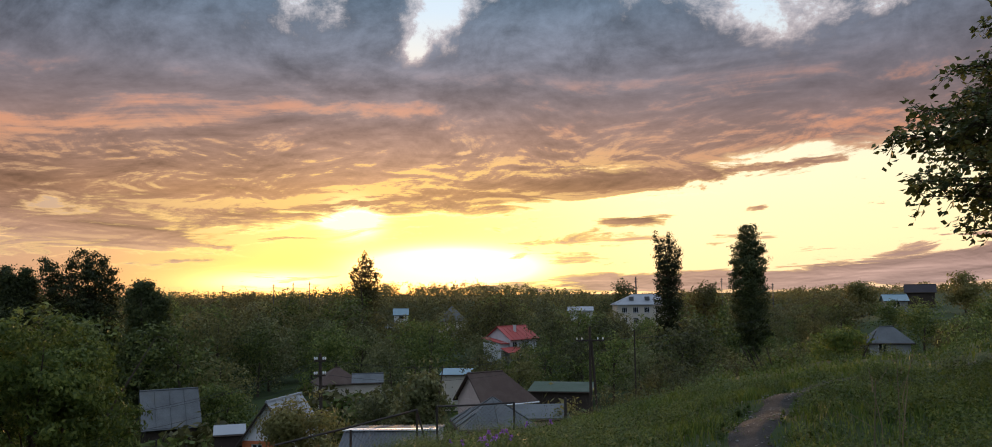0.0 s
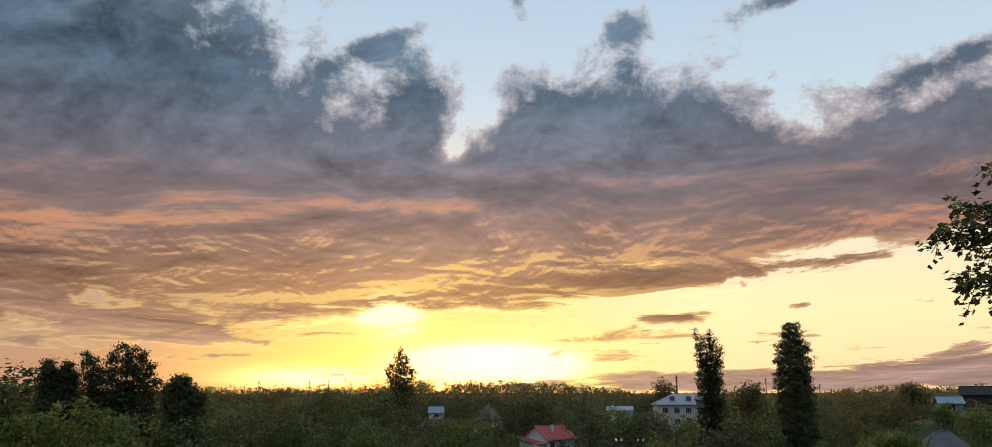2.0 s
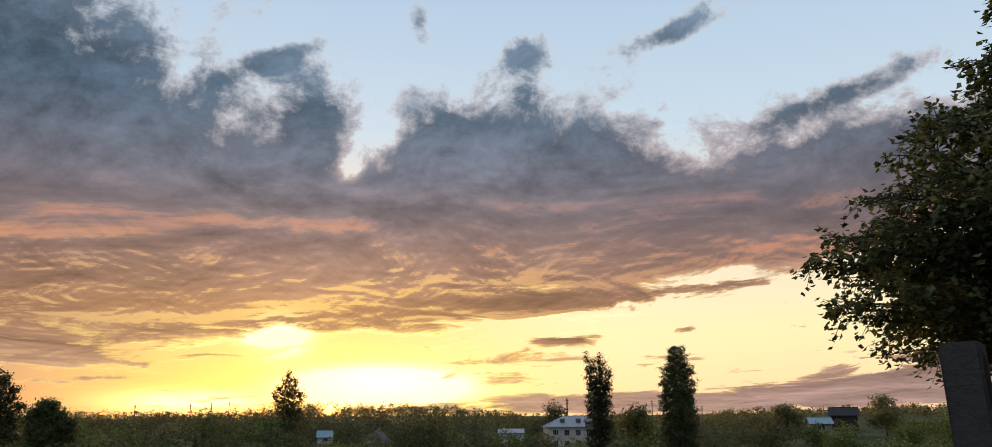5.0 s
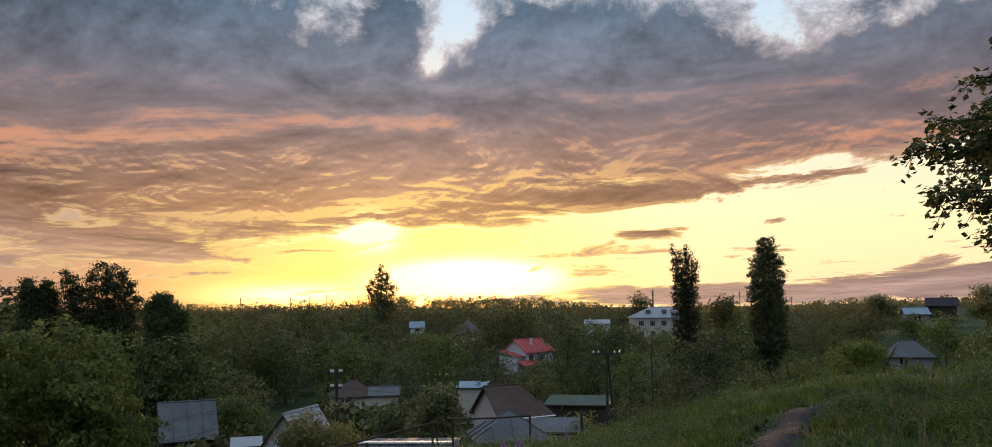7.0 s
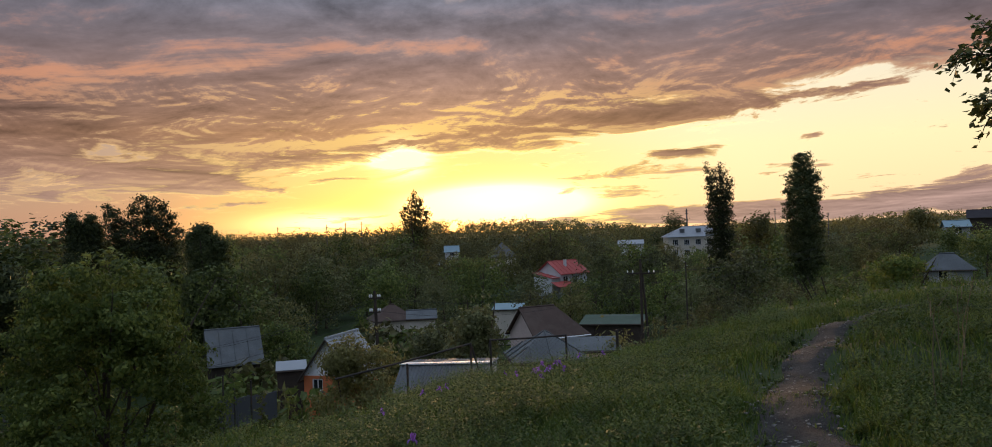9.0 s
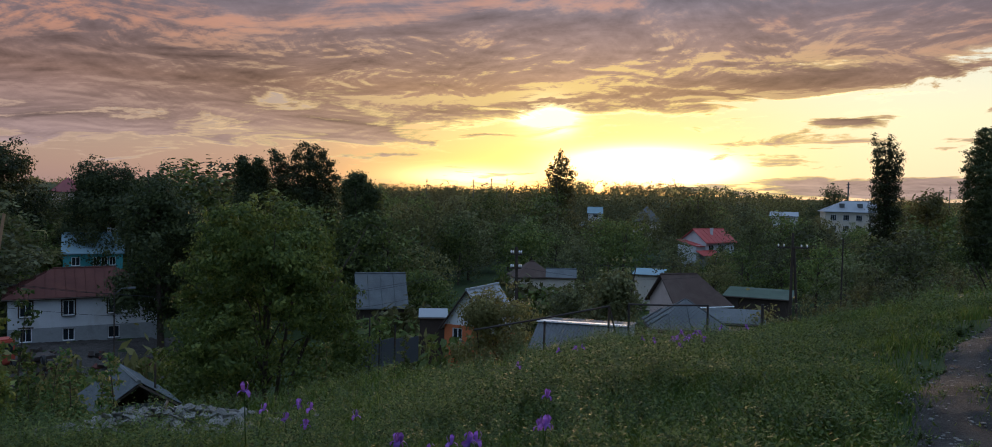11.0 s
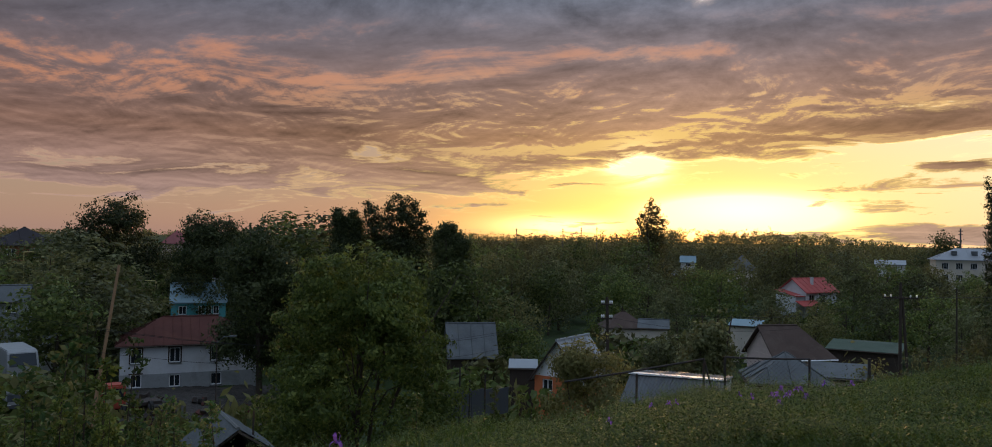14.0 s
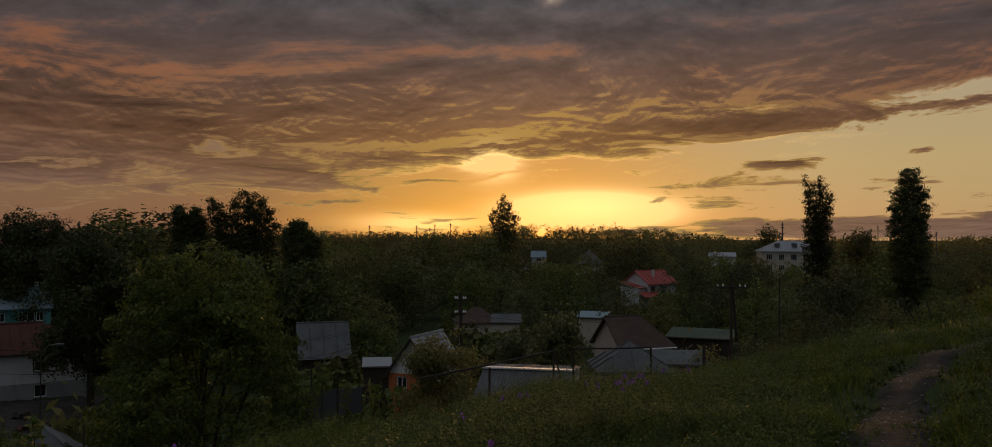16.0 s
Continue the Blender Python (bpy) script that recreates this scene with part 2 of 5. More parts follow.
M = {
    "soil": surface("grassy_soil", (0.03, 0.046, 0.014), 0.95, 0.5, 0.6, 0.6, stain=(0.042, 0.046, 0.02)),
    "dirt": surface("trodden_dirt", (0.052, 0.047, 0.043), 0.95, 1.0, 3.0, 1.0, stain=(0.085, 0.078, 0.07)),
    "stone": surface("broken_stone", (0.2, 0.195, 0.18), 0.9, 0.4, 3.0, 0.5, per_object=0.6),
    "bark": surface("bark", (0.07, 0.055, 0.042), 0.95, 0.4, 2.0, 0.7),
    "poplar": foliage("poplar_leaves", (0.046, 0.06, 0.022), (0.075, 0.086, 0.03), 0.35),
    "broad": foliage("broad_leaves", (0.09, 0.12, 0.03), (0.15, 0.17, 0.042)),
    "dusky": foliage("dusky_leaves", (0.118, 0.112, 0.04), (0.155, 0.145, 0.05), 0.42),
    "fresh": foliage("fresh_leaves", (0.095, 0.132, 0.028), (0.15, 0.175, 0.036), 0.45),
    "silver": foliage("grey_green_leaves", (0.118, 0.126, 0.052), (0.165, 0.17, 0.07)),
    "weed": foliage("weed_leaves", (0.06, 0.102, 0.018), (0.105, 0.13, 0.026), 0.36, 0.8),
    "blade": foliage("grass_blades", (0.058, 0.102, 0.017), (0.105, 0.132, 0.025), 0.36),
    "dry": surface("dry_stalk", (0.16, 0.13, 0.08), 0.9, 0.3, 2.0, 0.2),
    "ruddy": foliage("young_leaves", (0.07, 0.125, 0.034), (0.16, 0.15, 0.05), 0.4),
    "iris": foliage("iris_petals", (0.24, 0.11, 0.46), (0.38, 0.22, 0.6), 0.35),
    "white_wall": surface("white_plaster", (0.56, 0.57, 0.58), 0.9, 0.12, 0.8, 0.2, stain=(0.45, 0.44, 0.42)),
    "grey_wall": surface("grey_plaster", (0.3, 0.31, 0.31), 0.92, 0.2, 0.8, 0.3, stain=(0.2, 0.2, 0.2)),
    "pink_wall": surface("pinkish_plaster", (0.52, 0.42, 0.38), 0.9, 0.15, 0.9, 0.2, stain=(0.4, 0.32, 0.28)),
    "cream_wall": surface("cream_plaster", (0.55, 0.5, 0.42), 0.9, 0.15, 0.9, 0.2),
    "orange_wall": surface("orange_plaster", (0.55, 0.17, 0.07), 0.9, 0.2, 0.9, 0.2),
    "teal_wall": surface("teal_boards", (0.07, 0.26, 0.27), 0.75, 0.25, 1.0, 0.2),
    "brick": surface("dark_brick", (0.24, 0.1, 0.06), 0.9, 0.3, 2.0, 0.4),
    "rust_roof": surface("rusty_brown_sheet", (0.085, 0.034, 0.028), 0.85, 0.35, 0.8, 0.15, 0.0, stain=(0.11, 0.045, 0.033)),
    "brown_roof": surface("brown_shingle", (0.085, 0.06, 0.05), 0.9, 0.25, 1.4, 0.4, stain=(0.11, 0.085, 0.07)),
    "red_roof": surface("red_sheet", (0.34, 0.055, 0.045), 0.65, 0.2, 0.8, 0.1, stain=(0.33, 0.06, 0.05)),
    "maroon_roof": surface("maroon_sheet", (0.2, 0.05, 0.05), 0.6, 0.2, 0.8, 0.1),
    "blue_roof": surface("pale_blue_sheet", (0.18, 0.27, 0.31), 0.6, 0.2, 0.8, 0.1, 0.2, stain=(0.25, 0.3, 0.33)),
    "white_roof": surface("white_sheet", (0.27, 0.29, 0.31), 0.6, 0.15, 0.7, 0.1, 0.2),
    "slate_roof": surface("asbestos_cement", (0.115, 0.125, 0.13), 0.9, 0.45, 1.0, 0.35, stain=(0.13, 0.13, 0.12)),
    "green_roof": surface("mossy_felt", (0.075, 0.1, 0.075), 0.95, 0.3, 0.8, 0.3, stain=(0.11, 0.12, 0.1)),
    "dark_roof": surface("dark_sheet", (0.04, 0.036, 0.04), 0.9, 0.3, 0.8, 0.1),
    "timber": surface("old_timber", (0.06, 0.047, 0.038), 0.9, 0.3, 2.5, 0.4),
    "tan_pole": surface("bare_timber", (0.3, 0.19, 0.11), 0.85, 0.3, 2.5, 0.3),
    "steel": surface("rusty_steel", (0.06, 0.05, 0.045), 0.7, 0.4, 3.0, 0.3, 0.5, stain=(0.12, 0.06, 0.03)),
    "grey_metal": surface("dark_grey_sheet", (0.06, 0.066, 0.078), 0.6, 0.15, 1.0, 0.1, 0.2),
    "zinc": surface("zinc_sheet", (0.11, 0.118, 0.125), 0.7, 0.35, 1.5, 0.15, 0.2, stain=(0.2, 0.18, 0.16)),
    "white": surface("white_paint", (0.72, 0.73, 0.74), 0.5, 0.08, 2.0, 0.05),
    "orange": surface("orange_paint", (0.34, 0.06, 0.035), 0.5, 0.2, 2.0, 0.1),
    "black": surface("black_rubber", (0.02, 0.02, 0.02), 0.8, 0.2, 4.0, 0.1),
    # gate pillar: leaf shade is put into this dark base colour
    "concrete": surface("weathered_concrete_in_shade", (0.07, 0.064, 0.058), 0.95, 0.4, 2.5, 0.6, stain=(0.07, 0.06, 0.055)),
    "dull_white": surface("dusty_white_paint", (0.24, 0.25, 0.26), 0.5, 0.2, 2.0, 0.05, stain=(0.25, 0.24, 0.22)),
    "ceramic": surface("white_ceramic", (0.75, 0.75, 0.74), 0.25, 0.05, 2.0, 0.0),
    "yellow": surface("yellow_paint", (0.5, 0.42, 0.16), 0.6, 0.2, 2.0, 0.1),
    "glass": glass_dark("window_glass"),
}


# ---- mesh helpers ----
def polar(az, d, z=0.0):
    return Vector((d * math.sin(radians(az)), d * math.cos(radians(az)), z))


def at_height(el, d):
    """The height of a point seen at angle el at distance d."""
    return EYE + d * math.tan(radians(el))


def box(bm, x, y, z, sx, sy, sz, turn=None):
    """A box centred at x, y with its underside at z."""
    m = Matrix.Translation((x, y, z + sz / 2)) @ (turn or Matrix()) @ Matrix.Diagonal((sx, sy, sz, 1))
    bmesh.ops.create_cube(bm, size=1, matrix=m)


def slab(bm, pts, thick):
    """A plate: the polygon pts, thickened downwards along its normal."""
    p = [Vector(q) for q in pts]
    n = (p[1] - p[0]).cross(p[2] - p[0]).normalized() * thick
    top, low = [bm.verts.new(q) for q in p], [bm.verts.new(q - n) for q in p]
    bm.faces.new(top)
    bm.faces.new(low[::-1])
    for i in range(len(p)):
        j = (i + 1) % len(p)
        bm.faces.new((top[i], low[i], low[j], top[j]))


def tube(bm, pts, radii, sides=6):
    """A tapered tube along a line of points."""
    rings = []
    for i, p in enumerate(pts):
        p = Vector(p)
        way = (Vector(pts[min(i + 1, len(pts) - 1)]) - Vector(pts[max(i - 1, 0)])).normalized()
        side = way.cross(Vector((0.31, 0.95, 0.05))).normalized()
        other = way.cross(side)
        r = radii[i] if isinstance(radii, (list, tuple)) else radii
        rings.append([bm.verts.new(p + (side * math.cos(a) + other * math.sin(a)) * r) for a in [2 * math.pi * k / sides for k in range(sides)]])
    for a, b in zip(rings, rings[1:]):
        for k in range(sides):
            bm.faces.new((a[k], a[(k + 1) % sides], b[(k + 1) % sides], b[k]))
    bm.faces.new(rings[0][::-1])
    bm.faces.new(rings[-1])


def mesh_of(name, bm, material):
    bmesh.ops.recalc_face_normals(bm, faces=bm.faces)
    me = bpy.data.meshes.new(name)
    bm.to_mesh(me)
    bm.free()
    me.materials.append(M[material])
    return me


def part(name, bm, material, parent, label=""):
    me = bm if isinstance(bm, bpy.types.Mesh) else mesh_of(name, bm, material)
    ob = new(name, me)
    ob.parent = parent
    if label:
        ob["label"] = label
    return ob


def thing(name, m, label, category, group=""):
    ob = new(name)
    ob.empty_display_size = 0.3
    ob.matrix_basis = m
    return tagged(ob, label, category, group)


def facing(az, d, z, turn=0.0):
    """A pose at that bearing and distance whose -y side looks back at the viewer."""
    p = polar(az, d, z)
    return pose(p.x, p.y, p.z, 0, 0, -az + turn)


def raw_mesh(name, verts, faces, material):
    me = bpy.data.meshes.new(name)
    verts = np.asarray(verts, np.float32)
    faces = np.asarray(faces, np.int32)
    k = faces.shape[1]
    me.vertices.add(len(verts))
    me.vertices.foreach_set("co", verts.ravel())
    me.loops.add(faces.size)
    me.loops.foreach_set("vertex_index", faces.ravel())
    me.polygons.add(len(faces))
    me.polygons.foreach_set("loop_start", np.arange(0, faces.size, k, dtype=np.int32))
    me.update(calc_edges=True)
    me.materials.append(M[material])
    return me


# ---- ground ----
# bearing, distance and height of the hill's brow
BROW = np.array([(-180, 30, 0.3), (-75, 12, 0.0), (-50, 9, -0.9), (-31, 9, -1.25), (-23, 10, -1.46), (-14, 12, -1.6), (-5, 16, -2.12), (3.6, 20, -2.32), (11.4, 24, -2.55),
                 (17, 27, -2.5), (23, 30, -1.85), (31, 36, -1.4), (37, 42, -1.4), (41, 50, -0.95), (44, 55, -0.7), (60, 60, 0.6), (90, 60, 1.2), (180, 30, 0.3)])


def ease(x, a, b):
    t = np.clip((x - a) / (b - a), 0, 1)
    return t * t * (3 - 2 * t)


def land(x, y):
    """The height of the ground."""
    x, y = np.asarray(x, float), np.asarray(y, float)
    az, r = np.degrees(np.arctan2(x, y)), np.hypot(x, y)
    rc, zc = np.interp(az, BROW[:, 0], BROW[:, 1]), np.interp(az, BROW[:, 0], BROW[:, 2])
    near = zc * (np.minimum(r, rc) / rc) ** 1.5
    drop = zc - 0.44 * np.maximum(r - rc, 0) * ease(r - rc, -1, 6)
    floor_c = -13 + 7 * ease(r, 260, 560) + 3 * ease(r, 450, 620) * ease(az, -8, 2) * (1 - ease(az, 10, 18))
    floor_l = -12.6 + 9.5 * ease(r, 88, 140) + 3.5 * ease(r, 150, 260)
    floor_r = -7 + 4 * ease(r, 115, 185) + 2.5 * ease(r, 190, 300)
    wl, wr = 1 - ease(az, -32, -24), ease(az, 26, 36)
    valley = floor_c * (1 - wl) * (1 - wr) + floor_l * wl + floor_r * wr
    valley = valley * (1 - ease(np.abs(az), 58, 80)) + zc * ease(np.abs(az), 58, 80)
    z = np.where(r < rc, near, np.maximum(drop, valley))
    bumps = 0.06 * np.sin(x * 1.1 + 0.7 * np.sin(y * 0.8)) + 0.05 * np.sin(y * 1.6 + x * 0.5)
    return z + bumps * np.minimum(r / 6, 1)


def land_at(az, d):
    p = polar(az, d)
    return float(land(p.x, p.y))


radii = np.concatenate([[0.0], np.geomspace(0.8, 70, 90), np.geomspace(74, 4600, 75)])
angles = np.radians(np.concatenate([np.arange(-180, -60, 6), np.arange(-60, 60, 1.0), np.arange(60, 180, 6)]))
rr, aa = np.meshgrid(radii, angles, indexing="ij")
gx, gy = rr * np.sin(aa), rr * np.cos(aa)
gz = land(gx, gy)
na = len(angles)
idx = np.arange(rr.size).reshape(rr.shape)
quads = np.stack([idx[:-1, :], np.roll(idx[:-1, :], -1, 1), np.roll(idx[1:, :], -1, 1), idx[1:, :]], -1).reshape(-1, 4)
ground = new("ground", raw_mesh("ground", np.stack([gx, gy, gz], -1).reshape(-1, 3), quads, "soil"))
tagged(ground, "grassy hillside and wooded valley floor reaching the horizon", "ground", kind="structure")

# the trodden path: bearing, distance, half width
PATHWAY = [(140, 5, 0.5), (100, 3.0, 0.5), (60, 2.7, 0.45), (35, 4.0, 0.4), (27.6, 5.6, 0.36), (25.9, 7.0, 0.34), (25.5, 8.6, 0.33), (26.0, 10.4, 0.3), (27.2, 13.3, 0.3), (28.6, 16.4, 0.3), (30.6, 19.6, 0.26), (34, 22, 0.3), (38.0, 24.5, 0.34), (41.5, 29, 0.4), (43, 40, 0.45)]


def glide(pts, k):
    """A Catmull-Rom line through pts, k steps a stretch."""
    p = [Vector(q) for q in pts]
    p = [p[0] * 2 - p[1]] + p + [p[-1] * 2 - p[-2]]
    out = []
    for i in range(1, len(p) - 2):
        for j in range(k):
            t = j / k
            out.append(0.5 * (2 * p[i] + (p[i + 1] - p[i - 1]) * t + (2 * p[i - 1] - 5 * p[i] + 4 * p[i + 1] - p[i + 2]) * t * t + (3 * p[i] - p[i - 1] - 3 * p[i + 1] + p[i + 2]) * t ** 3))
    return out + [p[-2]]


path_line = glide([(*polar(a, d).xy, w) for a, d, w in PATHWAY], 14)


# ---- trees ----
def unit(v):
    return v / (np.linalg.norm(v, axis=1, keepdims=True) + 1e-9)


def leaf_quads(rng, centres, per, spread, size, droop=0.0, outward=None):
    """Many small leaves round the given centres, turned outwards where a direction is given: vertices and faces."""
    c = np.repeat(np.asarray(centres, float), per, 0)
    n = len(c)
    off = rng.normal(0, 1, (n, 3)) * np.array([1.0, 1.0, 0.7])
    c = c + off * spread
    if outward is None:
        a = rng.normal(0, 1, (n, 3))
        a[:, 2] -= droop
        a = unit(a)
        b = unit(np.cross(a, rng.normal(0, 1, (n, 3))))
    else:
        face = unit(np.repeat(outward, per, 0) * 0.6 + unit(off) * 0.7 + rng.normal(0, 0.36, (n, 3)))
        a = rng.normal(0, 1, (n, 3))
        a[:, 2] -= droop
        b = unit(np.cross(face, a))
        a = np.cross(b, face)
    s = size * rng.uniform(0.6, 1.35, (n, 1))
    a, b = a * s, b * s * 0.62
    v = np.stack([c - a * 0.5, c + b * 0.5 - a * 0.05, c + a * 0.62, c - b * 0.5 - a * 0.05], 1).reshape(-1, 3)
    return v, np.arange(n * 4).reshape(-1, 4)


def lobe_points(rng, lobes, n, hollow=0.55, power=2.0):
    """Points spread through ovals, mostly towards their outsides, and the way out of each oval."""
    lobes = np.asarray(lobes, float)
    vol = np.cbrt(lobes[:, 3] * lobes[:, 4] * lobes[:, 5]) ** power
    k = rng.choice(len(lobes), n, p=vol / vol.sum())
    d = unit(rng.normal(0, 1, (n, 3)))
    r = hollow + (1 - hollow) * rng.uniform(0, 1, (n, 1)) ** 0.7
    r *= 1 + 0.22 * np.sin(d[:, :1] * 7 + k[:, None]) * np.cos(d[:, 2:] * 6)
    return lobes[k, :3] + d * r * lobes[k, 3:], d


def tree_thing(name, m, label, category, lobes, height, leaf, seed, clumps, per, size, spread, trunk=0.16, limbs=9, bark="bark", group="", stems=1, droop=0.2, hollow=0.55, power=2.0):
    """A tapered trunk with limbs and a crown of many small leaves."""
    rng = np.random.default_rng(seed)
    root = thing(name, m, label, category, group)
    bm = bmesh.new()
    for s in range(stems):
        ox, oy = rng.normal(0, 0.25, 2) * (stems > 1)
        lean_x, lean_y = rng.normal(0, 0.04 + 0.1 * (stems > 1), 2) * height
        line = [(ox + lean_x * k * k, oy + lean_y * k * k, height * 0.86 * k - 0.4 * (k == 0)) for k in (0, 0.25, 0.5, 0.75, 1)]
        tube(bm, line, [trunk * f for f in (1.25, 0.95, 0.7, 0.42, 0.14)], 7)
        if stems > 1:
            part("trunk", bm, bark, root)
            bm = bmesh.new()
    pts, outward = lobe_points(rng, lobes, clumps, hollow, power)
    for k in rng.choice(len(pts), min(limbs, len(pts)), replace=False):
        tip = Vector(pts[k])
        z0 = max(0.12 * height, min(0.8 * height, tip.z - 0.35 * math.hypot(tip.x, tip.y) - 0.12 * height))
        start = Vector((0, 0, z0))
        mid = start.lerp(tip, 0.5) + Vector((0, 0, 0.05 * height))
        tube(bm, [start, mid, tip], [trunk * 0.42, trunk * 0.24, trunk * 0.06], 5)
        if stems > 1:
            part("limb", bm, bark, root)
            bm = bmesh.new()
    if stems == 1:
        part("trunk", bm, bark, root)
    v, f = leaf_quads(rng, pts, per, spread, size, droop, outward)
    part("crown", raw_mesh("crown", v, f, leaf), leaf, root)
    return root


def broad_lobes(seed, n, h, w, low=0.25, small=1.0):
    rng = np.random.default_rng(seed)
    out = [(0, 0, h * (low + 0.95) / 2, w * 0.36, w * 0.36, h * (1 - low) * 0.44)]
    for _ in range(n):
        a, z = rng.uniform(0, 6.28), rng.uniform(low + (0.12 if small == 1.0 else 0.02), 0.88)
        bulge = math.sin(min(1, (1.08 - z) / (1 - low)) * 1.9) * (0.38 + 0.14 * (1 - small))
        r = w * rng.uniform(0.2, 0.3) * small
        out.append((math.cos(a) * w * bulge, math.sin(a) * w * bulge, h * z, r, r, max(r * rng.uniform(0.7, 1.0), 0.1 * h * small * small)))
    return out


def column_lobes(seed, n, h, w, low=0.06, top=0.12):
    rng = np.random.default_rng(seed)
    out = []
    for k in range(n):
        z = low + (1 - low) * (k + 0.5) / n
        full = min(1, 0.6 + 1.6 * (z - low)) * (1 if z < 0.74 else max(top, 1 - ((z - 0.74) / 0.28) ** 2.2))
        a, off = rng.uniform(0, 6.28), rng.uniform(0, 0.08) * w * full
        r = w * 0.5 * full * rng.uniform(0.9, 1.02)
        out.append((math.cos(a) * off, math.sin(a) * off, h * z, r, r, h * 1.3 / n))
    return out


def stood(az, d, scale, turn, wide=1.0, sink=0.1):
    p = polar(az, d)
    return pose(p.x, p.y, float(land(p.x, p.y)) - sink, 0, 0, turn) @ Matrix.Diagonal((scale * wide, scale * wide, scale, 1))


def tall_to(az, d, el):
    """How tall a tree must be there for its top to stand at angle el."""
    return at_height(el, d) - land_at(az, d)


def single(name, az, d, el_top, width_deg, kind, leaf, label, seed, clumps, per, size, group="", low=0.2, lobes_n=16, **more):
    h = tall_to(az, d, el_top)
    w = 2 * d * math.tan(radians(width_deg / 2))
    small = more.pop("lobe_size", 1.0)
    low_c, top_c = more.pop("low_c", 0.05), more.pop("top_c", 0.12)
    lobes = column_lobes(seed, lobes_n, h, w, low_c, top_c) if kind == "column" else broad_lobes(seed, lobes_n, h * 0.97, w * 0.95, low, small)
    return tree_thing(name, stood(az, d, 1, 0), label, "tree", lobes, h, leaf, seed, clumps, per, size, more.pop("spread", size * 1.3), trunk=more.pop("trunk", 0.012 * h + 0.05), group=group, **more)


# trees that stand out, each with its bearing, distance, top and width
single("poplar", 26.65, 140, 4.3, 2.7, "column", "poplar", "dense dark columnar poplar beside a taller sparse one", 11, 1900, 22, 0.29, "poplars", limbs=14, lobes_n=26, low_c=0.1, top_c=0.55, spread=0.26)

def clumped(name, az, d, tops, leaf, label, seed, clumps, per, size, group="", low=0.1, spread=0.34):
    """A tree whose crown breaks into upright clumps: (sideways metres, angle of the top, radius)."""
    h = tall_to(az, d, max(e for _, e, _ in tops))
    r_ = np.random.default_rng(seed)
    c, sn = math.cos(radians(az)), math.sin(radians(az))
    lobes = []
    for x, e, r in tops:
        z, k = tall_to(az, d, e) - r, 0
        while z > low * h:
            rk, y = r * min(0.6 + 0.2 * k, 2.1), r_.normal(0, 0.5 * r)
            f = max(0.72, 1 - 0.05 * k)
            lobes.append((x * f * c + y * sn + r_.normal(0, 0.15 * r), -x * f * sn + y * c, z, rk, rk, rk * 1.25))
            z, k = z - rk * 1.15, k + 1
    return tree_thing(name, stood(az, d, 1, 0), label, "tree", lobes, h, leaf, seed, clumps, per, size, spread, trunk=0.3, limbs=30, group=group, hollow=0.4, power=1.2)


clumped("poplar", 21.3, 130, [(-1.8, 4.4, 0.42), (-0.9, 4.05, 0.45), (0.3, 4.3, 0.42), (1.1, 3.8, 0.5), (1.9, 3.2, 0.5), (-1.5, 3.4, 0.55), (0.4, 3.3, 0.6), (-0.6, 2.6, 0.9), (1.2, 2.4, 0.9)], "poplar", "ragged columnar poplar with several thin leafy spires", 12, 1700, 16, 0.24, "poplars", 0.1, 0.26)
single("spire_tree", 23.6, 135, 1.0, 2.9, "broad", "dusky", "dark bushy tree with pointed tip between poplars", 13, 420, 12, 0.42, lobes_n=18, low=0.1)
clumped("lone_tree", 0.0, 190, [(-2.9, 1.75, 0.6), (-2.2, 2.2, 0.55), (-1.1, 2.7, 0.5), (-0.1, 3.2, 0.45), (0.7, 2.8, 0.5), (1.4, 2.5, 0.5), (2.3, 2.0, 0.6), (3.1, 1.6, 0.6)], "dusky", "tall thin-leaved tree rising above the woods", 14, 900, 8, 0.4, "", 0.35, 0.4)
for az, d, tops, sd in [
        (-21.5, 112, [(-1.4, 2.25, 0.8), (-0.5, 1.7, 0.8), (0.9, 2.1, 0.75), (1.7, 1.4, 0.8)], 21),
        (-18.0, 110, [(-4.0, 2.75, 0.9), (-3.1, 2.4, 0.9), (-1.2, 3.05, 0.95), (0.1, 3.4, 0.95), (1.2, 3.3, 0.9), (2.3, 2.8, 0.95), (3.3, 2.1, 0.9), (4.2, 1.3, 0.9), (-2.0, 1.9, 1.2), (0.8, 2.2, 1.5)], 22),
        (-14.3, 104, [(-1.5, 0.85, 0.8), (-0.6, 1.4, 0.75), (0.4, 1.25, 0.75), (1.4, 0.8, 0.8), (2.3, 0.3, 0.9)], 23)]:
    clumped("tall_tree", az, d, tops, "poplar", "tall dark tree with clumped foliage and several rounded tops", sd, 1900, 24, 0.27, "tall trees behind the gardens")
for az, d, el, wd, sd in [(-27.2, 74, 2.25, 5.6, 25), (-30.4, 108, 1.9, 5.0, 26)]:
    single("tall_tree", az, d, el, wd, "broad", "poplar", "tall dark broad-leaved tree with clumped foliage", sd, 1100, 30, 0.27, "tall trees behind the gardens", lobes_n=22, low=0.08, spread=0.4)
single("hillside_tree", -36.4, 118, 2.5, 5.6, "broad", "poplar", "large dark spreading tree below the hilltop houses", 27, 700, 26, 0.3, low=0.1, lobes_n=20)
single("hillside_tree", -45.5, 125, 1.3, 5.0, "broad", "poplar", "large dark spreading tree below the hilltop houses", 28, 560, 22, 0.32, low=0.1, lobes_n=18)
single("round_tree", 17.8, 285, 1.05, 2.6, "broad", "poplar", "far round-crowned tree by the white-roofed block", 29, 380, 9, 0.6, low=0.3)
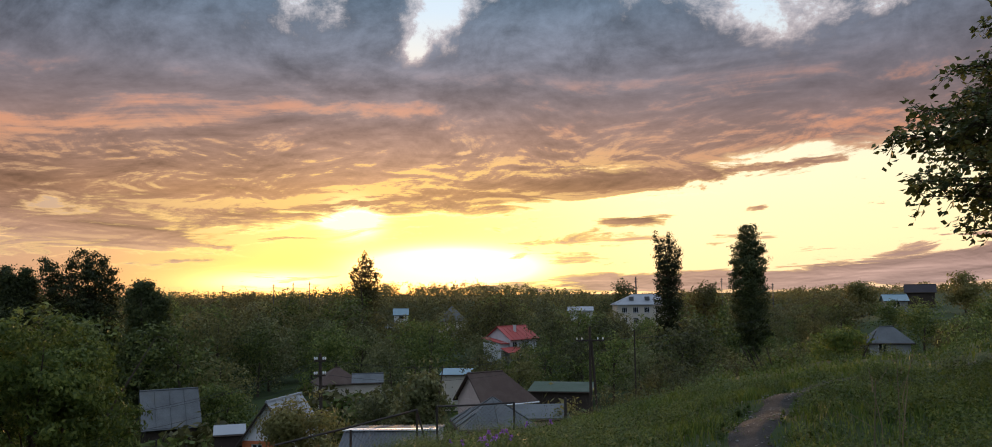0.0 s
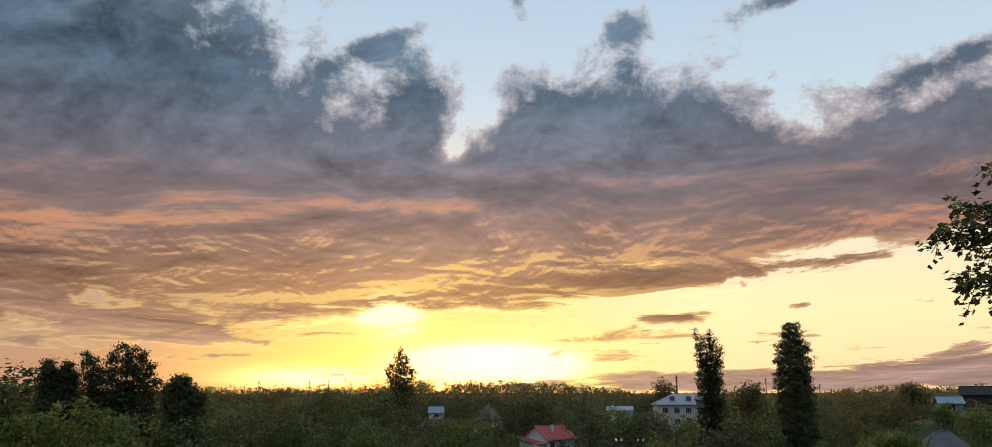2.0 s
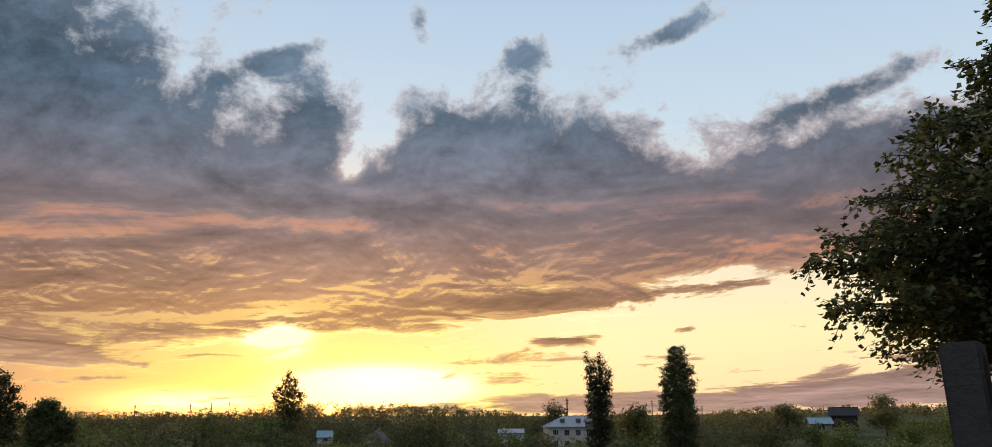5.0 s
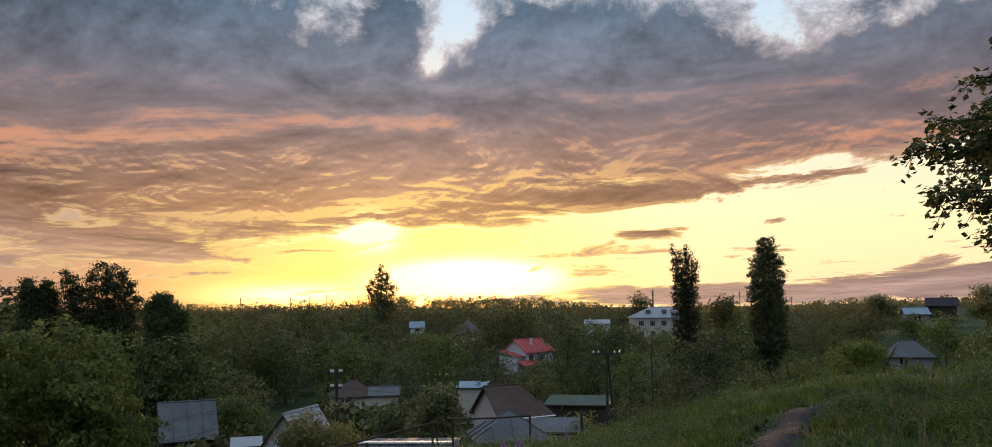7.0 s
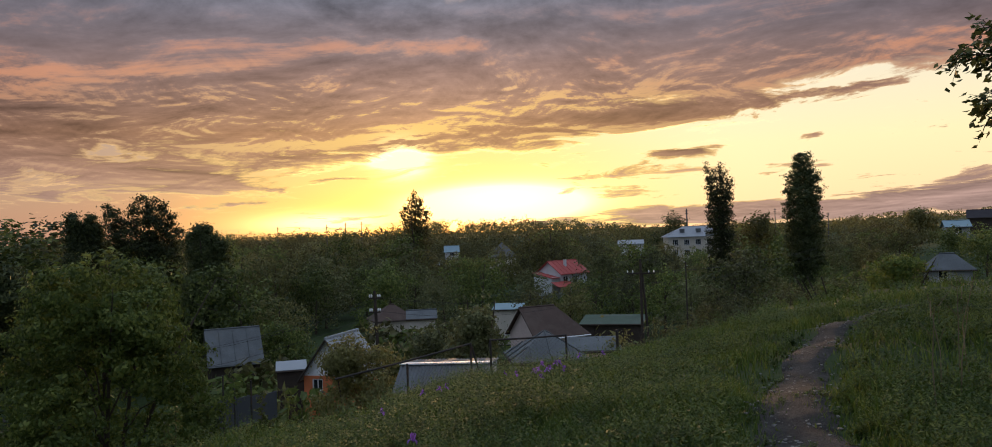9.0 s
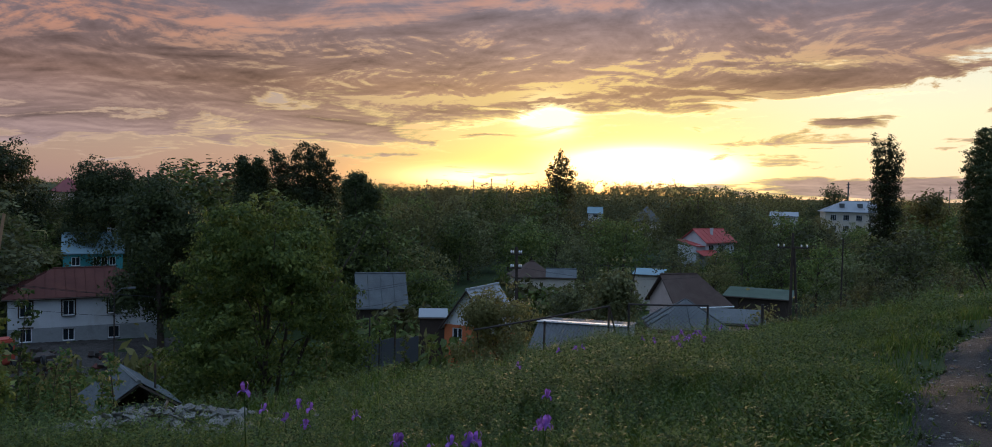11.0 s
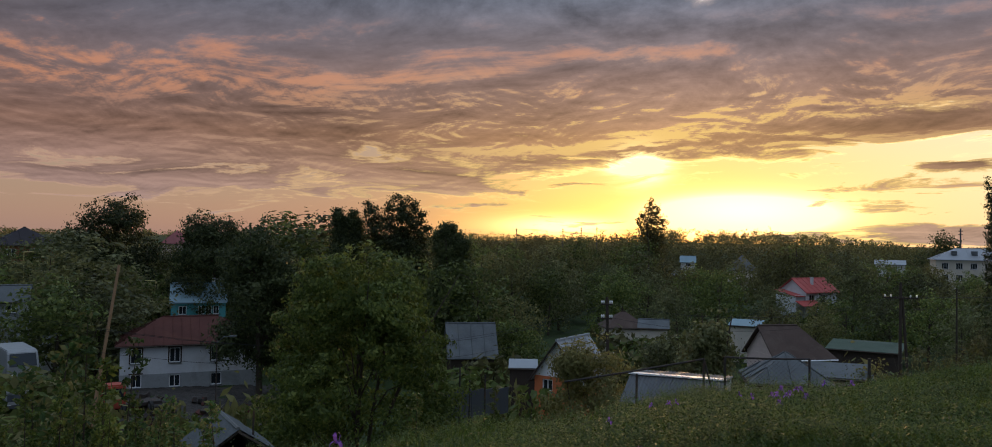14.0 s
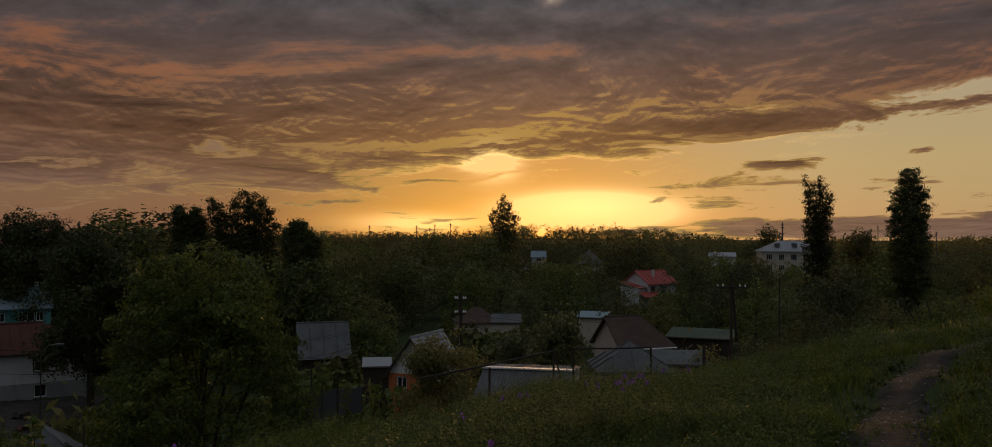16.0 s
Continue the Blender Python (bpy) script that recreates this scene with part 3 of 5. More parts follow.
single("round_tree", 33.6, 200, 0.6, 1.9, "broad", "dusky", "bushy tree on the far ridge beside the small houses", 71, 380, 10, 0.5, low=0.1)
single("round_tree", 39.4, 180, 1.15, 1.7, "broad", "dusky", "bushy tree on the far ridge beside the small houses", 72, 380, 10, 0.45, low=0.1)
single("box_elder", -20.6, 35, 0.75, 15.2, "broad", "fresh", "large bushy bright green tree on the slope", 31, 2300, 36, 0.16, low=-0.08, lobes_n=90, lobe_size=0.62, hollow=0.6, stems=3, limbs=44, spread=0.2, trunk=0.12)
single("garden_tree", -4.1, 31, -5.8, 8.2, "broad", "dusky", "leafy shrub tree beside the pipe fence", 32, 700, 36, 0.12, low=0.0, lobes_n=34, lobe_size=0.6, stems=4, limbs=24, spread=0.2, trunk=0.06)
single("garden_tree", 4.2, 50, -2.9, 4.6, "broad", "silver", "grey-green leafy tree behind the garage", 33, 900, 16, 0.22, low=0.06, lobes_n=16, stems=2, limbs=20, spread=0.28)
single("garden_tree", -9.3, 82, -5.6, 3.6, "broad", "broad", "round green garden tree beside a slate-roofed barn", 34, 420, 12, 0.3, low=0.1)
single("garden_tree", 0.9, 62, -5.8, 4.0, "broad", "silver", "grey-green leafy tree behind the garage", 35, 500, 12, 0.26, low=0.05)
single("hedge_bush", 32.2, 62, -1.35, 4.6, "broad", "fresh", "yellow-green bush at the edge of the hill", 36, 700, 16, 0.22, low=0.02, lobes_n=18, stems=4, limbs=20)
single("hedge_bush", 28.8, 58, -2.0, 4.0, "broad", "fresh", "yellow-green bush at the edge of the hill", 37, 520, 14, 0.22, low=0.02, stems=4)
for k, (az, d, el, wd) in enumerate([(14.2, 46, -6.3, 4.0), (17.0, 44, -5.6, 4.2), (19.6, 50, -4.8, 4.0), (22.4, 54, -4.3, 4.0), (25.4, 56, -3.2, 4.2), (35.0, 75, -3.4, 2.6)]):
    single("slope_bush", az, d, el, wd, "broad", "silver" if k % 2 else "dusky", "twiggy grey-green bush on the slope", 40 + k, 460, 10, 0.16, "bushes on the slope", low=0.02, lobes_n=12, stems=5, limbs=30, trunk=0.05)


for k, (az, d, el, wd) in enumerate([(-47.0, 38, -8.4, 5.0), (-44.4, 34, -10.6, 4.6), (-40.4, 36, -11.4, 4.0)]):
    single("slope_bush", az, d, el, wd, "broad", "fresh" if k % 2 else "broad", "leafy green bush on the slope below the brow", 46 + k, 420, 22, 0.13, "bushes on the slope", low=0.0, lobes_n=24, lobe_size=0.65, stems=4, limbs=20, trunk=0.05)


def maple_thing():
    """The near tree whose boughs hang into the view, leaves along drooping twigs."""
    rng = np.random.default_rng(51)
    az, d = 52.0, 18.0
    base = land_at(az, d)
    root = thing("maple", stood(az, d, 1, 0, 1, 0.0), "large dark maple with drooping leafy boughs", "tree")
    bm = bmesh.new()
    tube(bm, [(0, 0, -0.4), (0.1, 0, 1.6), (0.05, 0.1, 3.6), (0.2, 0.2, 6.5), (0.1, 0.3, 9.9 - base)], [0.42, 0.34, 0.28, 0.18, 0.04], 10)
    heights, reaches = [1.9, 2.5, 3.2, 4.5, 5.2, 5.85, 6.6, 7.4, 8.6, 9.9], [3.0, 4.6, 5.1, 5.5, 5.0, 4.3, 3.4, 2.5, 1.9, 0.6]
    centres, ways = [], []
    for k in range(250):
        top = rng.uniform(2.1, 9.6) if k % 3 else rng.uniform(2.4, 6.0)
        reach = float(np.interp(top, heights, reaches)) * rng.uniform(0.6, 0.95)
        ang = rng.uniform(0, 6.28)
        way = Vector((math.cos(ang), math.sin(ang), 0))
        side = Vector((-way.y, way.x, 0))
        z1 = top - base
        z0 = max(1.9, z1 - 0.35 * reach + rng.uniform(-0.3, 0.5))

        def bough(q):
            return Vector((0.1, 0.1, z0 + (z1 - z0) * q + 0.55 * math.sin(q * 2.6))) + way * (reach * q) + side * (0.3 * math.sin(q * 3 + k))

        tube(bm, [bough(q) for q in (0, 0.25, 0.5, 0.75, 1)], [0.075, 0.055, 0.038, 0.022, 0.008], 5)
        for q in np.linspace(0.34, 1.0, 3 + int(reach * 3.2)):
            for sx in (-1, 1):
                start = bough(q)
                run = (way * rng.uniform(0.3, 1.0) + side * sx * rng.uniform(0.3, 1.0)) * rng.uniform(0.35, 0.75) * (1.15 - 0.5 * q)
                end = start + run + Vector((0, 0, rng.uniform(-0.5, 0.3)))
                tube(bm, [start, start.lerp(end, 0.5) + Vector((0, 0, 0.05)), end], [0.012, 0.008, 0.003], 3)
                for f in np.linspace(0.3, 1.0, 5):
                    centres.append(start.lerp(end, f) + Vector((0, 0, 0.03)))
                    ways.append(run.normalized() + Vector((0, 0, -0.45)))
    part("trunk", bm, "bark", root)
    per = 2
    c = np.repeat(np.array(centres), per, 0)
    n = len(c)
    a = unit(np.repeat(np.array(ways), per, 0) + rng.normal(0, 0.5, (n, 3)))
    b = unit(np.cross(a, np.array([0, 0, 1.0]) + rng.normal(0, 0.35, (n, 3))))
    s = 0.135 * rng.uniform(0.65, 1.25, (n, 1))
    c = c + rng.normal(0, 0.06, (n, 3))
    dip = np.cross(a, b) * s * 0.12
    v = np.stack([c, c + a * s * 0.45 + b * s * 0.42 + dip, c + a * s * 1.1, c + a * s * 0.45 - b * s * 0.42 + dip], 1).reshape(-1, 3)
    part("crown", raw_mesh("crown", v, np.arange(n * 4).reshape(-1, 4), "poplar"), "poplar", root)


maple_thing()

# woods of the valley: a few trees built once, then set out
kinds = []
for k, (leaf, low, n) in enumerate([("dusky", 0.14, 14), ("broad", 0.12, 12), ("dusky", 0.08, 16), ("silver", 0.1, 12), ("broad", 0.2, 14)]):
    az, d = [(-12, 150), (-6, 160), (6, 175), (13, 140), (-2, 200)][k]
    kinds.append(tree_thing("valley_tree", stood(az, d, 1.15, 40 * k), "rounded dusky green tree in the valley woods", "tree", broad_lobes(60 + k, n, 10, 8.5, low), 10, leaf, 60 + k, 230, 15, 0.36, 0.42, 0.18, 6, group="valley trees", hollow=0.78))
# bearings kept open so that buildings stay in view: from, to, distance, lowest angle seen
OPEN = [(-36.5, -26.5, 80, -10.2), (-34.0, -29, 103, -5.4), (-44, -39.2, 148, -1.2), (-34.0, -31.2, 168, -1.2), (-43.6, -41, 94, -5), (-43.5, -40, 74, -9.5), (-15, -10.6, 78, -8.6), (-8.6, -2.8, 56, -10),
        (-3.6, 0.6, 94, -5.7), (5.8, 12.6, 80, -9), (11.5, 16, 90, -6.6), (5.2, 7.6, 104, -5.0), (7.6, 12.2, 150, -3.5), (1.7, 3.0, 240, -1.9), (5.0, 7.0, 230, -1.7), (16.8, 22, 256, -1.75), (14.2, 16.2, 290, -1.3),
        (33.8, 36.2, 110, -4.4), (35.0, 36.2, 190, -0.75), (36.4, 37.8, 210, -0.2), (15, 16.8, 66, -6.5), (-14.6, -8, 62, -10.5)]
rng = np.random.default_rng(7)
placed, far_crowns, singles = [], [], 0
crowns = [np.array([q.co[:] for q in next(c for c in o.children if c.name.startswith("crown")).data.vertices]) for o in kinds]
for _ in range(9000):
    if len(placed) >= 460:
        break
    az, d = rng.uniform(-50, 47), 62 + 290 * rng.uniform(0, 1) ** 0.75
    p = polar(az, d)
    s = rng.uniform(0.62, 1.15) + 0.35 * min(1, max(0, (d - 110) / 120)) * (1 if az < 12 else 0.3)
    if az > 24:
        s *= 0.62
    if az < -24:
        s *= 0.8
    top = math.degrees(math.atan2(land_at(az, d) + 10 * s - EYE, d))
    half = math.degrees(4.2 * s / d)
    limit = np.interp(az, [-50, -30, -14, -10, 0, 1.6, 3.8, 6, 14, 20, 30, 47], [0.3, 0.2, 0.2, 0.55, 0.3, -0.1, -0.1, -0.1, -0.5, -0.4, -0.2, 0.0])
    if top > limit or any(a - half < az < b + half and d < far + 6 and top > el for a, b, far, el in OPEN):
        continue
    if any((p.x - q.x) ** 2 + (p.y - q.y) ** 2 < (2.6 * (s + t)) ** 2 for q, t in placed):
        continue
    placed.append((p, s))
    m = stood(az, d, s, rng.uniform(0, 360), rng.uniform(0.9, 1.2))
    k = int(rng.integers(0, 5))
    if d < 215 and singles < 240:
        singles += 1
        copy_thing(kinds[k], m)
    else:
        c = crowns[k].reshape(-1, 4, 3)[::3].reshape(-1, 3)
        far_crowns.append(c @ np.array(m.to_3x3()).T + np.array(m.translation))
v = np.concatenate(far_crowns)
tagged(new("valley_woods", raw_mesh("valley_woods", v, np.arange(len(v)).reshape(-1, 4), "dusky")), "dense dusky trees filling the back of the valley", "woods", kind="stuff")

# bushy trees on the opposite hillside, below the hilltop houses
for k, (az, d, el) in enumerate([(-47, 122, -0.4), (-44.6, 124, -1.0), (-42.4, 126, -1.05), (-40.2, 124, -1.0), (-38.4, 112, -0.7), (-34.4, 124, -0.8), (-32.7, 130, -0.85), (-31.2, 126, -1.0), (-45.6, 100, -2.2), (-42.8, 108, -2.4), (-40, 102, -2.2), (-37.4, 98, -2.5),
                                 (-35.4, 106, -2.4), (-39.6, 84, -4.3), (-37.2, 88, -4.0), (-45, 80, -4.8), (-47.4, 72, -5.6), (-28.6, 122, -0.6), (-25.6, 120, -0.4), (-24, 130, 0.2)]):
    copy_thing(kinds[(k * 2) % 5], stood(az, d, tall_to(az, d, el) / 10, 37 * k, 1.0 + 0.25 * (k % 3) + (0.5 if d > 110 else 0)))

# low garden shrubs and undergrowth between the houses
shrub = [tree_thing("garden_shrub", stood(az, d, 1, 0), "low green shrub in the gardens", "shrub", broad_lobes(80 + k, 8, 2.4, 3.0, 0.02), 2.4, leaf, 80 + k, 80, 7, 0.34, 0.3, 0.04, 4, group="garden shrubs") for k, (leaf, az, d) in enumerate([("broad", -12, 70), ("fresh", -7, 68), ("dusky", 10, 66)])]
placed = []
for _ in range(4200):
    if len(placed) >= 250:
        break
    az, d = (rng.uniform(-48, 46), rng.uniform(34, 150)) if _ % 2 else (rng.uniform(-48, -27), rng.uniform(92, 150))
    if d < np.interp(az, BROW[:, 0], BROW[:, 1]) + 12:
        continue
    s = rng.uniform(0.5, 1.2) if _ % 2 else rng.uniform(0.8, 1.7)
    top = math.degrees(math.atan2(land_at(az, d) + 2.4 * s - EYE, d))
    half = math.degrees(1.5 * s / d)
    if any(a - half < az < b + half and d < far + 4 and top > el for a, b, far, el in OPEN):
        continue
    placed.append(1)
    copy_thing(shrub[int(rng.integers(0, 3))], stood(az, d, s, rng.uniform(0, 360), rng.uniform(0.8, 1.3)))

for k, (az, d, el) in enumerate([(9.6, 141, -4.3), (11.4, 140, -3.3), (8.6, 138, -4.6), (-8.4, 50, -9.5), (-7.3, 49, -9.7), (-10.4, 52, -10.0), (-36.5, 50, -11.0), (-34.5, 47, -11.4), (-33.0, 52, -11.0), (-31.2, 46, -11.3), (-29.6, 50, -10.6), (-27.8, 46, -10.4), (-26.4, 42, -11.2), (-24.8, 40, -11.5), (12.6, 60, -7.6), (9.6, 58, -8.3)]):
    copy_thing(shrub[k % 3], stood(az, d, tall_to(az, d, el) / 2.4, 53 * k, 0.62))

for k, (az, d, el) in enumerate([(-42.8, 50, -10.4), (-41.0, 50, -10.5), (-43.6, 62, -7.6), (-42.3, 63, -8.35), (-40.9, 63, -8.3), (-39.6, 64, -8.0), (-45.4, 64, -7.0), (-37.6, 56, -10.4), (-13.6, 70, -8.3), (-11.9, 70, -8.7), (-10.9, 72, -8.0), (13.0, 76, -7.9), (14.9, 76, -7.7), (-2.9, 88, -6.0), (-1.5, 87, -6.1), (-0.2, 86, -6.3), (1.2, 84, -6.2)]):
    copy_thing(shrub[(0, 2, 1)[k % 3]], stood(az, d, tall_to(az, d, el) / 2.4, 61 * k, 1.15))

# far woods along the skyline
rng = np.random.default_rng(8)
cs = []
for _ in range(2300):
    az, d = rng.uniform(-52, 52), rng.uniform(330, 820)
    p = polar(az, d)
    g = float(land(p.x, p.y))
    skyline = np.interp(az, [-52, -30, -12, -4, 0, 3, 8, 11, 14, 18, 26, 34, 52], [0.1, 0.1, 0.3, 0.35, 0.55, 0.95, 0.9, 0.6, 0.15, -0.25, -0.1, 0.2, 0.3])
    h = min(rng.uniform(9, 17), at_height(skyline + 0.12 * math.sin(az * 5.1) * math.sin(az * 1.7 + 1) + rng.uniform(-0.4, 0.14), d) - g)
    if h < 2.5:
        continue
    w = rng.uniform(2.5, 5)
    q = rng.normal(0, 1, (18, 3))
    q /= np.linalg.norm(q, axis=1, keepdims=True)
    c = np.array([p.x, p.y, g + h * 0.55]) + q * np.array([w, w, h * 0.45])
    a, e = np.degrees(np.arctan2(c[:, 0], c[:, 1])), np.degrees(np.arctan2(c[:, 2] - EYE, np.hypot(c[:, 0], c[:, 1])))
    cs.append(c[(a - SUN_AZ) ** 2 + (e - 0.36) ** 2 > 0.13])
v, f = leaf_quads(rng, np.concatenate(cs), 6, 0.8, 0.95)
tagged(new("far_woods", raw_mesh("far_woods", v, f, "dusky")), "dark distant woods along the skyline", "woods", kind="stuff")


# ---- buildings ----
def pierced(bm, w, h, t, y, holes, z0=0.0):
    """A wall w by h, its outer face at y, with openings (x, z, w, h) right through it."""
    xs = sorted({-w / 2, w / 2, *[a for x, z, ww, hh in holes for a in (x - ww / 2, x + ww / 2)]})
    zs = sorted({0.0, h, *[a for x, z, ww, hh in holes for a in (z, z + hh)]})
    for x0, x1 in zip(xs, xs[1:]):
        for a, b in zip(zs, zs[1:]):
            mx, mz = (x0 + x1) / 2, (a + b) / 2
            if not any(abs(mx - x) < ww / 2 and z < mz < z + hh for x, z, ww, hh in holes):
                box(bm, mx, y + t / 2, z0 + a, x1 - x0, t, b - a)


def window_part(root, x, z, w, h, y, frame_mat="white", trim_mat=None, bars=1):
    """A window: surround, frame with bars, sill and pane, set into an opening of the front wall."""
    bm = bmesh.new()
    k = 0.07
    for sx in (-1, 1):
        box(bm, x + sx * (w / 2 - k / 2), y + 0.1, z, k, 0.08, h)
    for zz in (z, z + h - k):
        box(bm, x, y + 0.1, zz, w - 2 * k, 0.08, k)
    for b in range(bars):
        box(bm, x + (b + 1) * w / (bars + 1) - w / 2, y + 0.1, z + k, 0.06, 0.07, h - 2 * k)
    win = part("window", bm, frame_mat, root)
    bm = bmesh.new()
    box(bm, x, y + 0.15, z + 0.01, w - 0.02, 0.02, h - 0.02)
    part("pane", bm, "glass", win)
    bm = bmesh.new()
    box(bm, x, y - 0.06, z - 0.08, w + 0.16, 0.14, 0.07)
    part("sill", bm, "zinc", win)
    if trim_mat:
        bm = bmesh.new()
        for sx in (-1, 1):
            box(bm, x + sx * (w / 2 + 0.06), y - 0.02, z, 0.12, 0.04, h + 0.12)
        box(bm, x, y - 0.02, z + h, w, 0.04, 0.12)
        part("surround", bm, trim_mat, win)


def roof_slopes(kind, w, d, h, rise, over):
    """Roof planes as polygons, seen from above anticlockwise. Ridge along x unless 'gable_y'."""
    X, Y, e = w / 2 + over, d / 2 + over, h - over * rise / (d / 2)
    t = h + rise
    if kind == "gable":
        return [[(-X, -Y, e), (X, -Y, e), (X, 0, t), (-X, 0, t)], [(X, Y, e), (-X, Y, e), (-X, 0, t), (X, 0, t)]]
    if kind == "gable_y":
        e = h - over * rise / (w / 2)
        return [[(X, -Y, e), (X, Y, e), (0, Y, t), (0, -Y, t)], [(-X, Y, e), (-X, -Y, e), (0, -Y, t), (0, Y, t)]]
    if kind == "hip":
        r = max(0.0, X - Y)
        a, b = (-r, 0, t), (r, 0, t)
        front = [(-X, -Y, e), (X, -Y, e), b, a] if r > 0.05 else [(-X, -Y, e), (X, -Y, e), b]
        rear = [(X, Y, e), (-X, Y, e), a, b] if r > 0.05 else [(X, Y, e), (-X, Y, e), a]
        return [front, rear, [(X, -Y, e), (X, Y, e), b], [(-X, Y, e), (-X, -Y, e), a]]
    if kind == "half_hip":
        b = (X - Y * 0.8, 0, t)
        return [[(-X, -Y, e), (X, -Y, e), b, (-X, 0, t)], [(X, Y, e), (-X, Y, e), (-X, 0, t), b], [(X, -Y, e), (X, Y, e), b]]
    return [[(-X, -Y, h), (X, -Y, h), (X, Y, t), (-X, Y, t)]]


def house(name, label, m, w, d, h, wall, roof, kind, rise, over=0.35, windows=(), doors=(), plinth=None, seams=0.0, trim=None, frame_mat="white", chimneys=(), gable=None, category="house", fascia="timber"):
    root = thing(name, m, label, category)
    front = -d / 2
    holes = [(x, z, a, b) for x, z, a, b in windows] + [(x, 0.0, a, b) for x, a, b in doors]
    bm = bmesh.new()
    t = 0.25
    pierced(bm, w, h, t, front, holes)
    box(bm, 0, d / 2 - t / 2, 0, w, t, h)
    for sx in (-1, 1):
        box(bm, sx * (w / 2 - t / 2), 0, 0, t, d - 2 * t, h)
    box(bm, 0, 0, -2.5, w, d, 2.5)
    bmesh.ops.remove_doubles(bm, verts=bm.verts[:], dist=0.0005)
    part("wall", bm, wall, root)
    if kind in ("gable", "gable_y", "half_hip"):
        ends = [front + 0.02, d / 2 - 0.02] if kind == "gable_y" else [-w / 2 + 0.02, w / 2 - 0.02][:1 if kind == "half_hip" else 2]
        for e in ends:
            bm = bmesh.new()
            if kind == "gable_y":
                slab(bm, [(-w / 2, e, h), (w / 2, e, h), (0, e, h + rise - 0.06)], 0.2 if e < 0 else -0.2)
            else:
                slab(bm, [(e, d / 2, h), (e, -d / 2, h), (e, 0, h + rise - 0.06)], 0.2 if e < 0 else -0.2)
            part("gable_end", bm, gable or wall, root)
    planes = roof_slopes(kind, w, d, h, rise, over)
    bm = bmesh.new()
    for p in planes:
        slab(bm, [(x, y, z + 0.1) for x, y, z in p], 0.1)
    rf = part("roof", bm, roof, root)
    if seams:
        bm = bmesh.new()
        for p in planes[:1] + planes[2:]:
            a, b = Vector(p[0]), Vector(p[1])
            n = max(2, int((b - a).length / seams))
            n_up = (b - a).cross(Vector(p[2]) - a).normalized()
            if n_up.z < 0:
                n_up = -n_up
            for k in range(1, n):
                q = a.lerp(b, k / n)
                if len(p) == 4:
                    lo, hi = Vector(p[3]), Vector(p[2])
                    s = (q - a).dot(b - a) / (b - a).length_squared
                    ta, tb = (lo - a).dot(b - a) / (b - a).length_squared, (hi - a).dot(b - a) / (b - a).length_squared
                    reach = 1.0 if ta <= s <= tb else (s / ta if s < ta else (1 - s) / (1 - tb))
                    up = (lo - a) - (b - a) * ta
                else:
                    s = k / n
                    tip = Vector(p[2])
                    ta = (tip - a).dot(b - a) / (b - a).length_squared
                    reach = s / ta if s < ta else (1 - s) / (1 - ta)
                    up = (tip - a) - (b - a) * ta
                off = n_up * 0.12
                tube(bm, [q + off, q + up * reach + off], 0.035, 4)
        part("seam", bm, roof, rf)
    for p in planes:
        bm = bmesh.new()
        tube(bm, [Vector(p[0]), Vector(p[1])], 0.07, 4)
        part("roof_edge", bm, fascia, rf)
    if kind == "gable_y":
        for q in planes[0][0], planes[1][1]:
            bm = bmesh.new()
            tube(bm, [Vector(q), Vector(planes[0][3])], 0.08, 4)
            part("bargeboard", bm, fascia, rf)
    if kind != "shed":
        bm = bmesh.new()
        tube(bm, [Vector(planes[0][-1]) + Vector((0, 0, 0.12)), Vector(planes[0][2]) + Vector((0.001, 0, 0.12))], 0.08, 6)
        part("ridge_cap", bm, roof, rf)
    for x, z, a, b in windows:
        window_part(root, x, z, a, b, front, frame_mat, trim, 1 if a < 1.6 else 2)
    for x, a, b in doors:
        bm = bmesh.new()
        box(bm, x, front + 0.1, 0.02, a - 0.04, 0.06, b - 0.04)
        box(bm, x + a * 0.3, front + 0.05, b * 0.45, 0.12, 0.05, 0.03)
        part("door", bm, "timber", root)
    if plinth:
        bm = bmesh.new()
        pierced(bm, w + 0.06, plinth[0], 0.05, front - 0.053, [hh for hh in holes if hh[1] < plinth[0]])
        bmesh.ops.remove_doubles(bm, verts=bm.verts[:], dist=0.0005)
        part("plinth", bm, plinth[1], root)
    for x, y, ch in chimneys:
        bm = bmesh.new()
        box(bm, x, y, h + rise * 0.4, 0.4, 0.4, rise * 0.6 + ch)
        box(bm, x, y, h + rise + ch, 0.5, 0.5, 0.1)
        part("chimney", bm, "white_wall", root)
    return root


def base_z(az, d, el):
    return at_height(el, d)


# two-storey house across the valley
house("apartment_house", "long two-storey white plastered house with rusty sheet roof", facing(-31.7, 84, at_height(-9.85, 84), 3), 12.2, 7.0, 4.55, "white_wall", "rust_roof", "hip", 2.0, 0.4,
      windows=[(-4.75, 2.75, 0.95, 1.35), (-1.45, 2.75, 0.95, 1.35), (2.2, 2.75, 0.95, 1.35), (5.2, 2.75, 0.95, 1.35), (-4.75, 0.55, 0.95, 1.2), (-1.45, 0.5, 0.95, 1.1), (2.2, 0.5, 0.95, 1.1)],
      plinth=(1.1, "grey_wall"), seams=0.8, trim="timber")
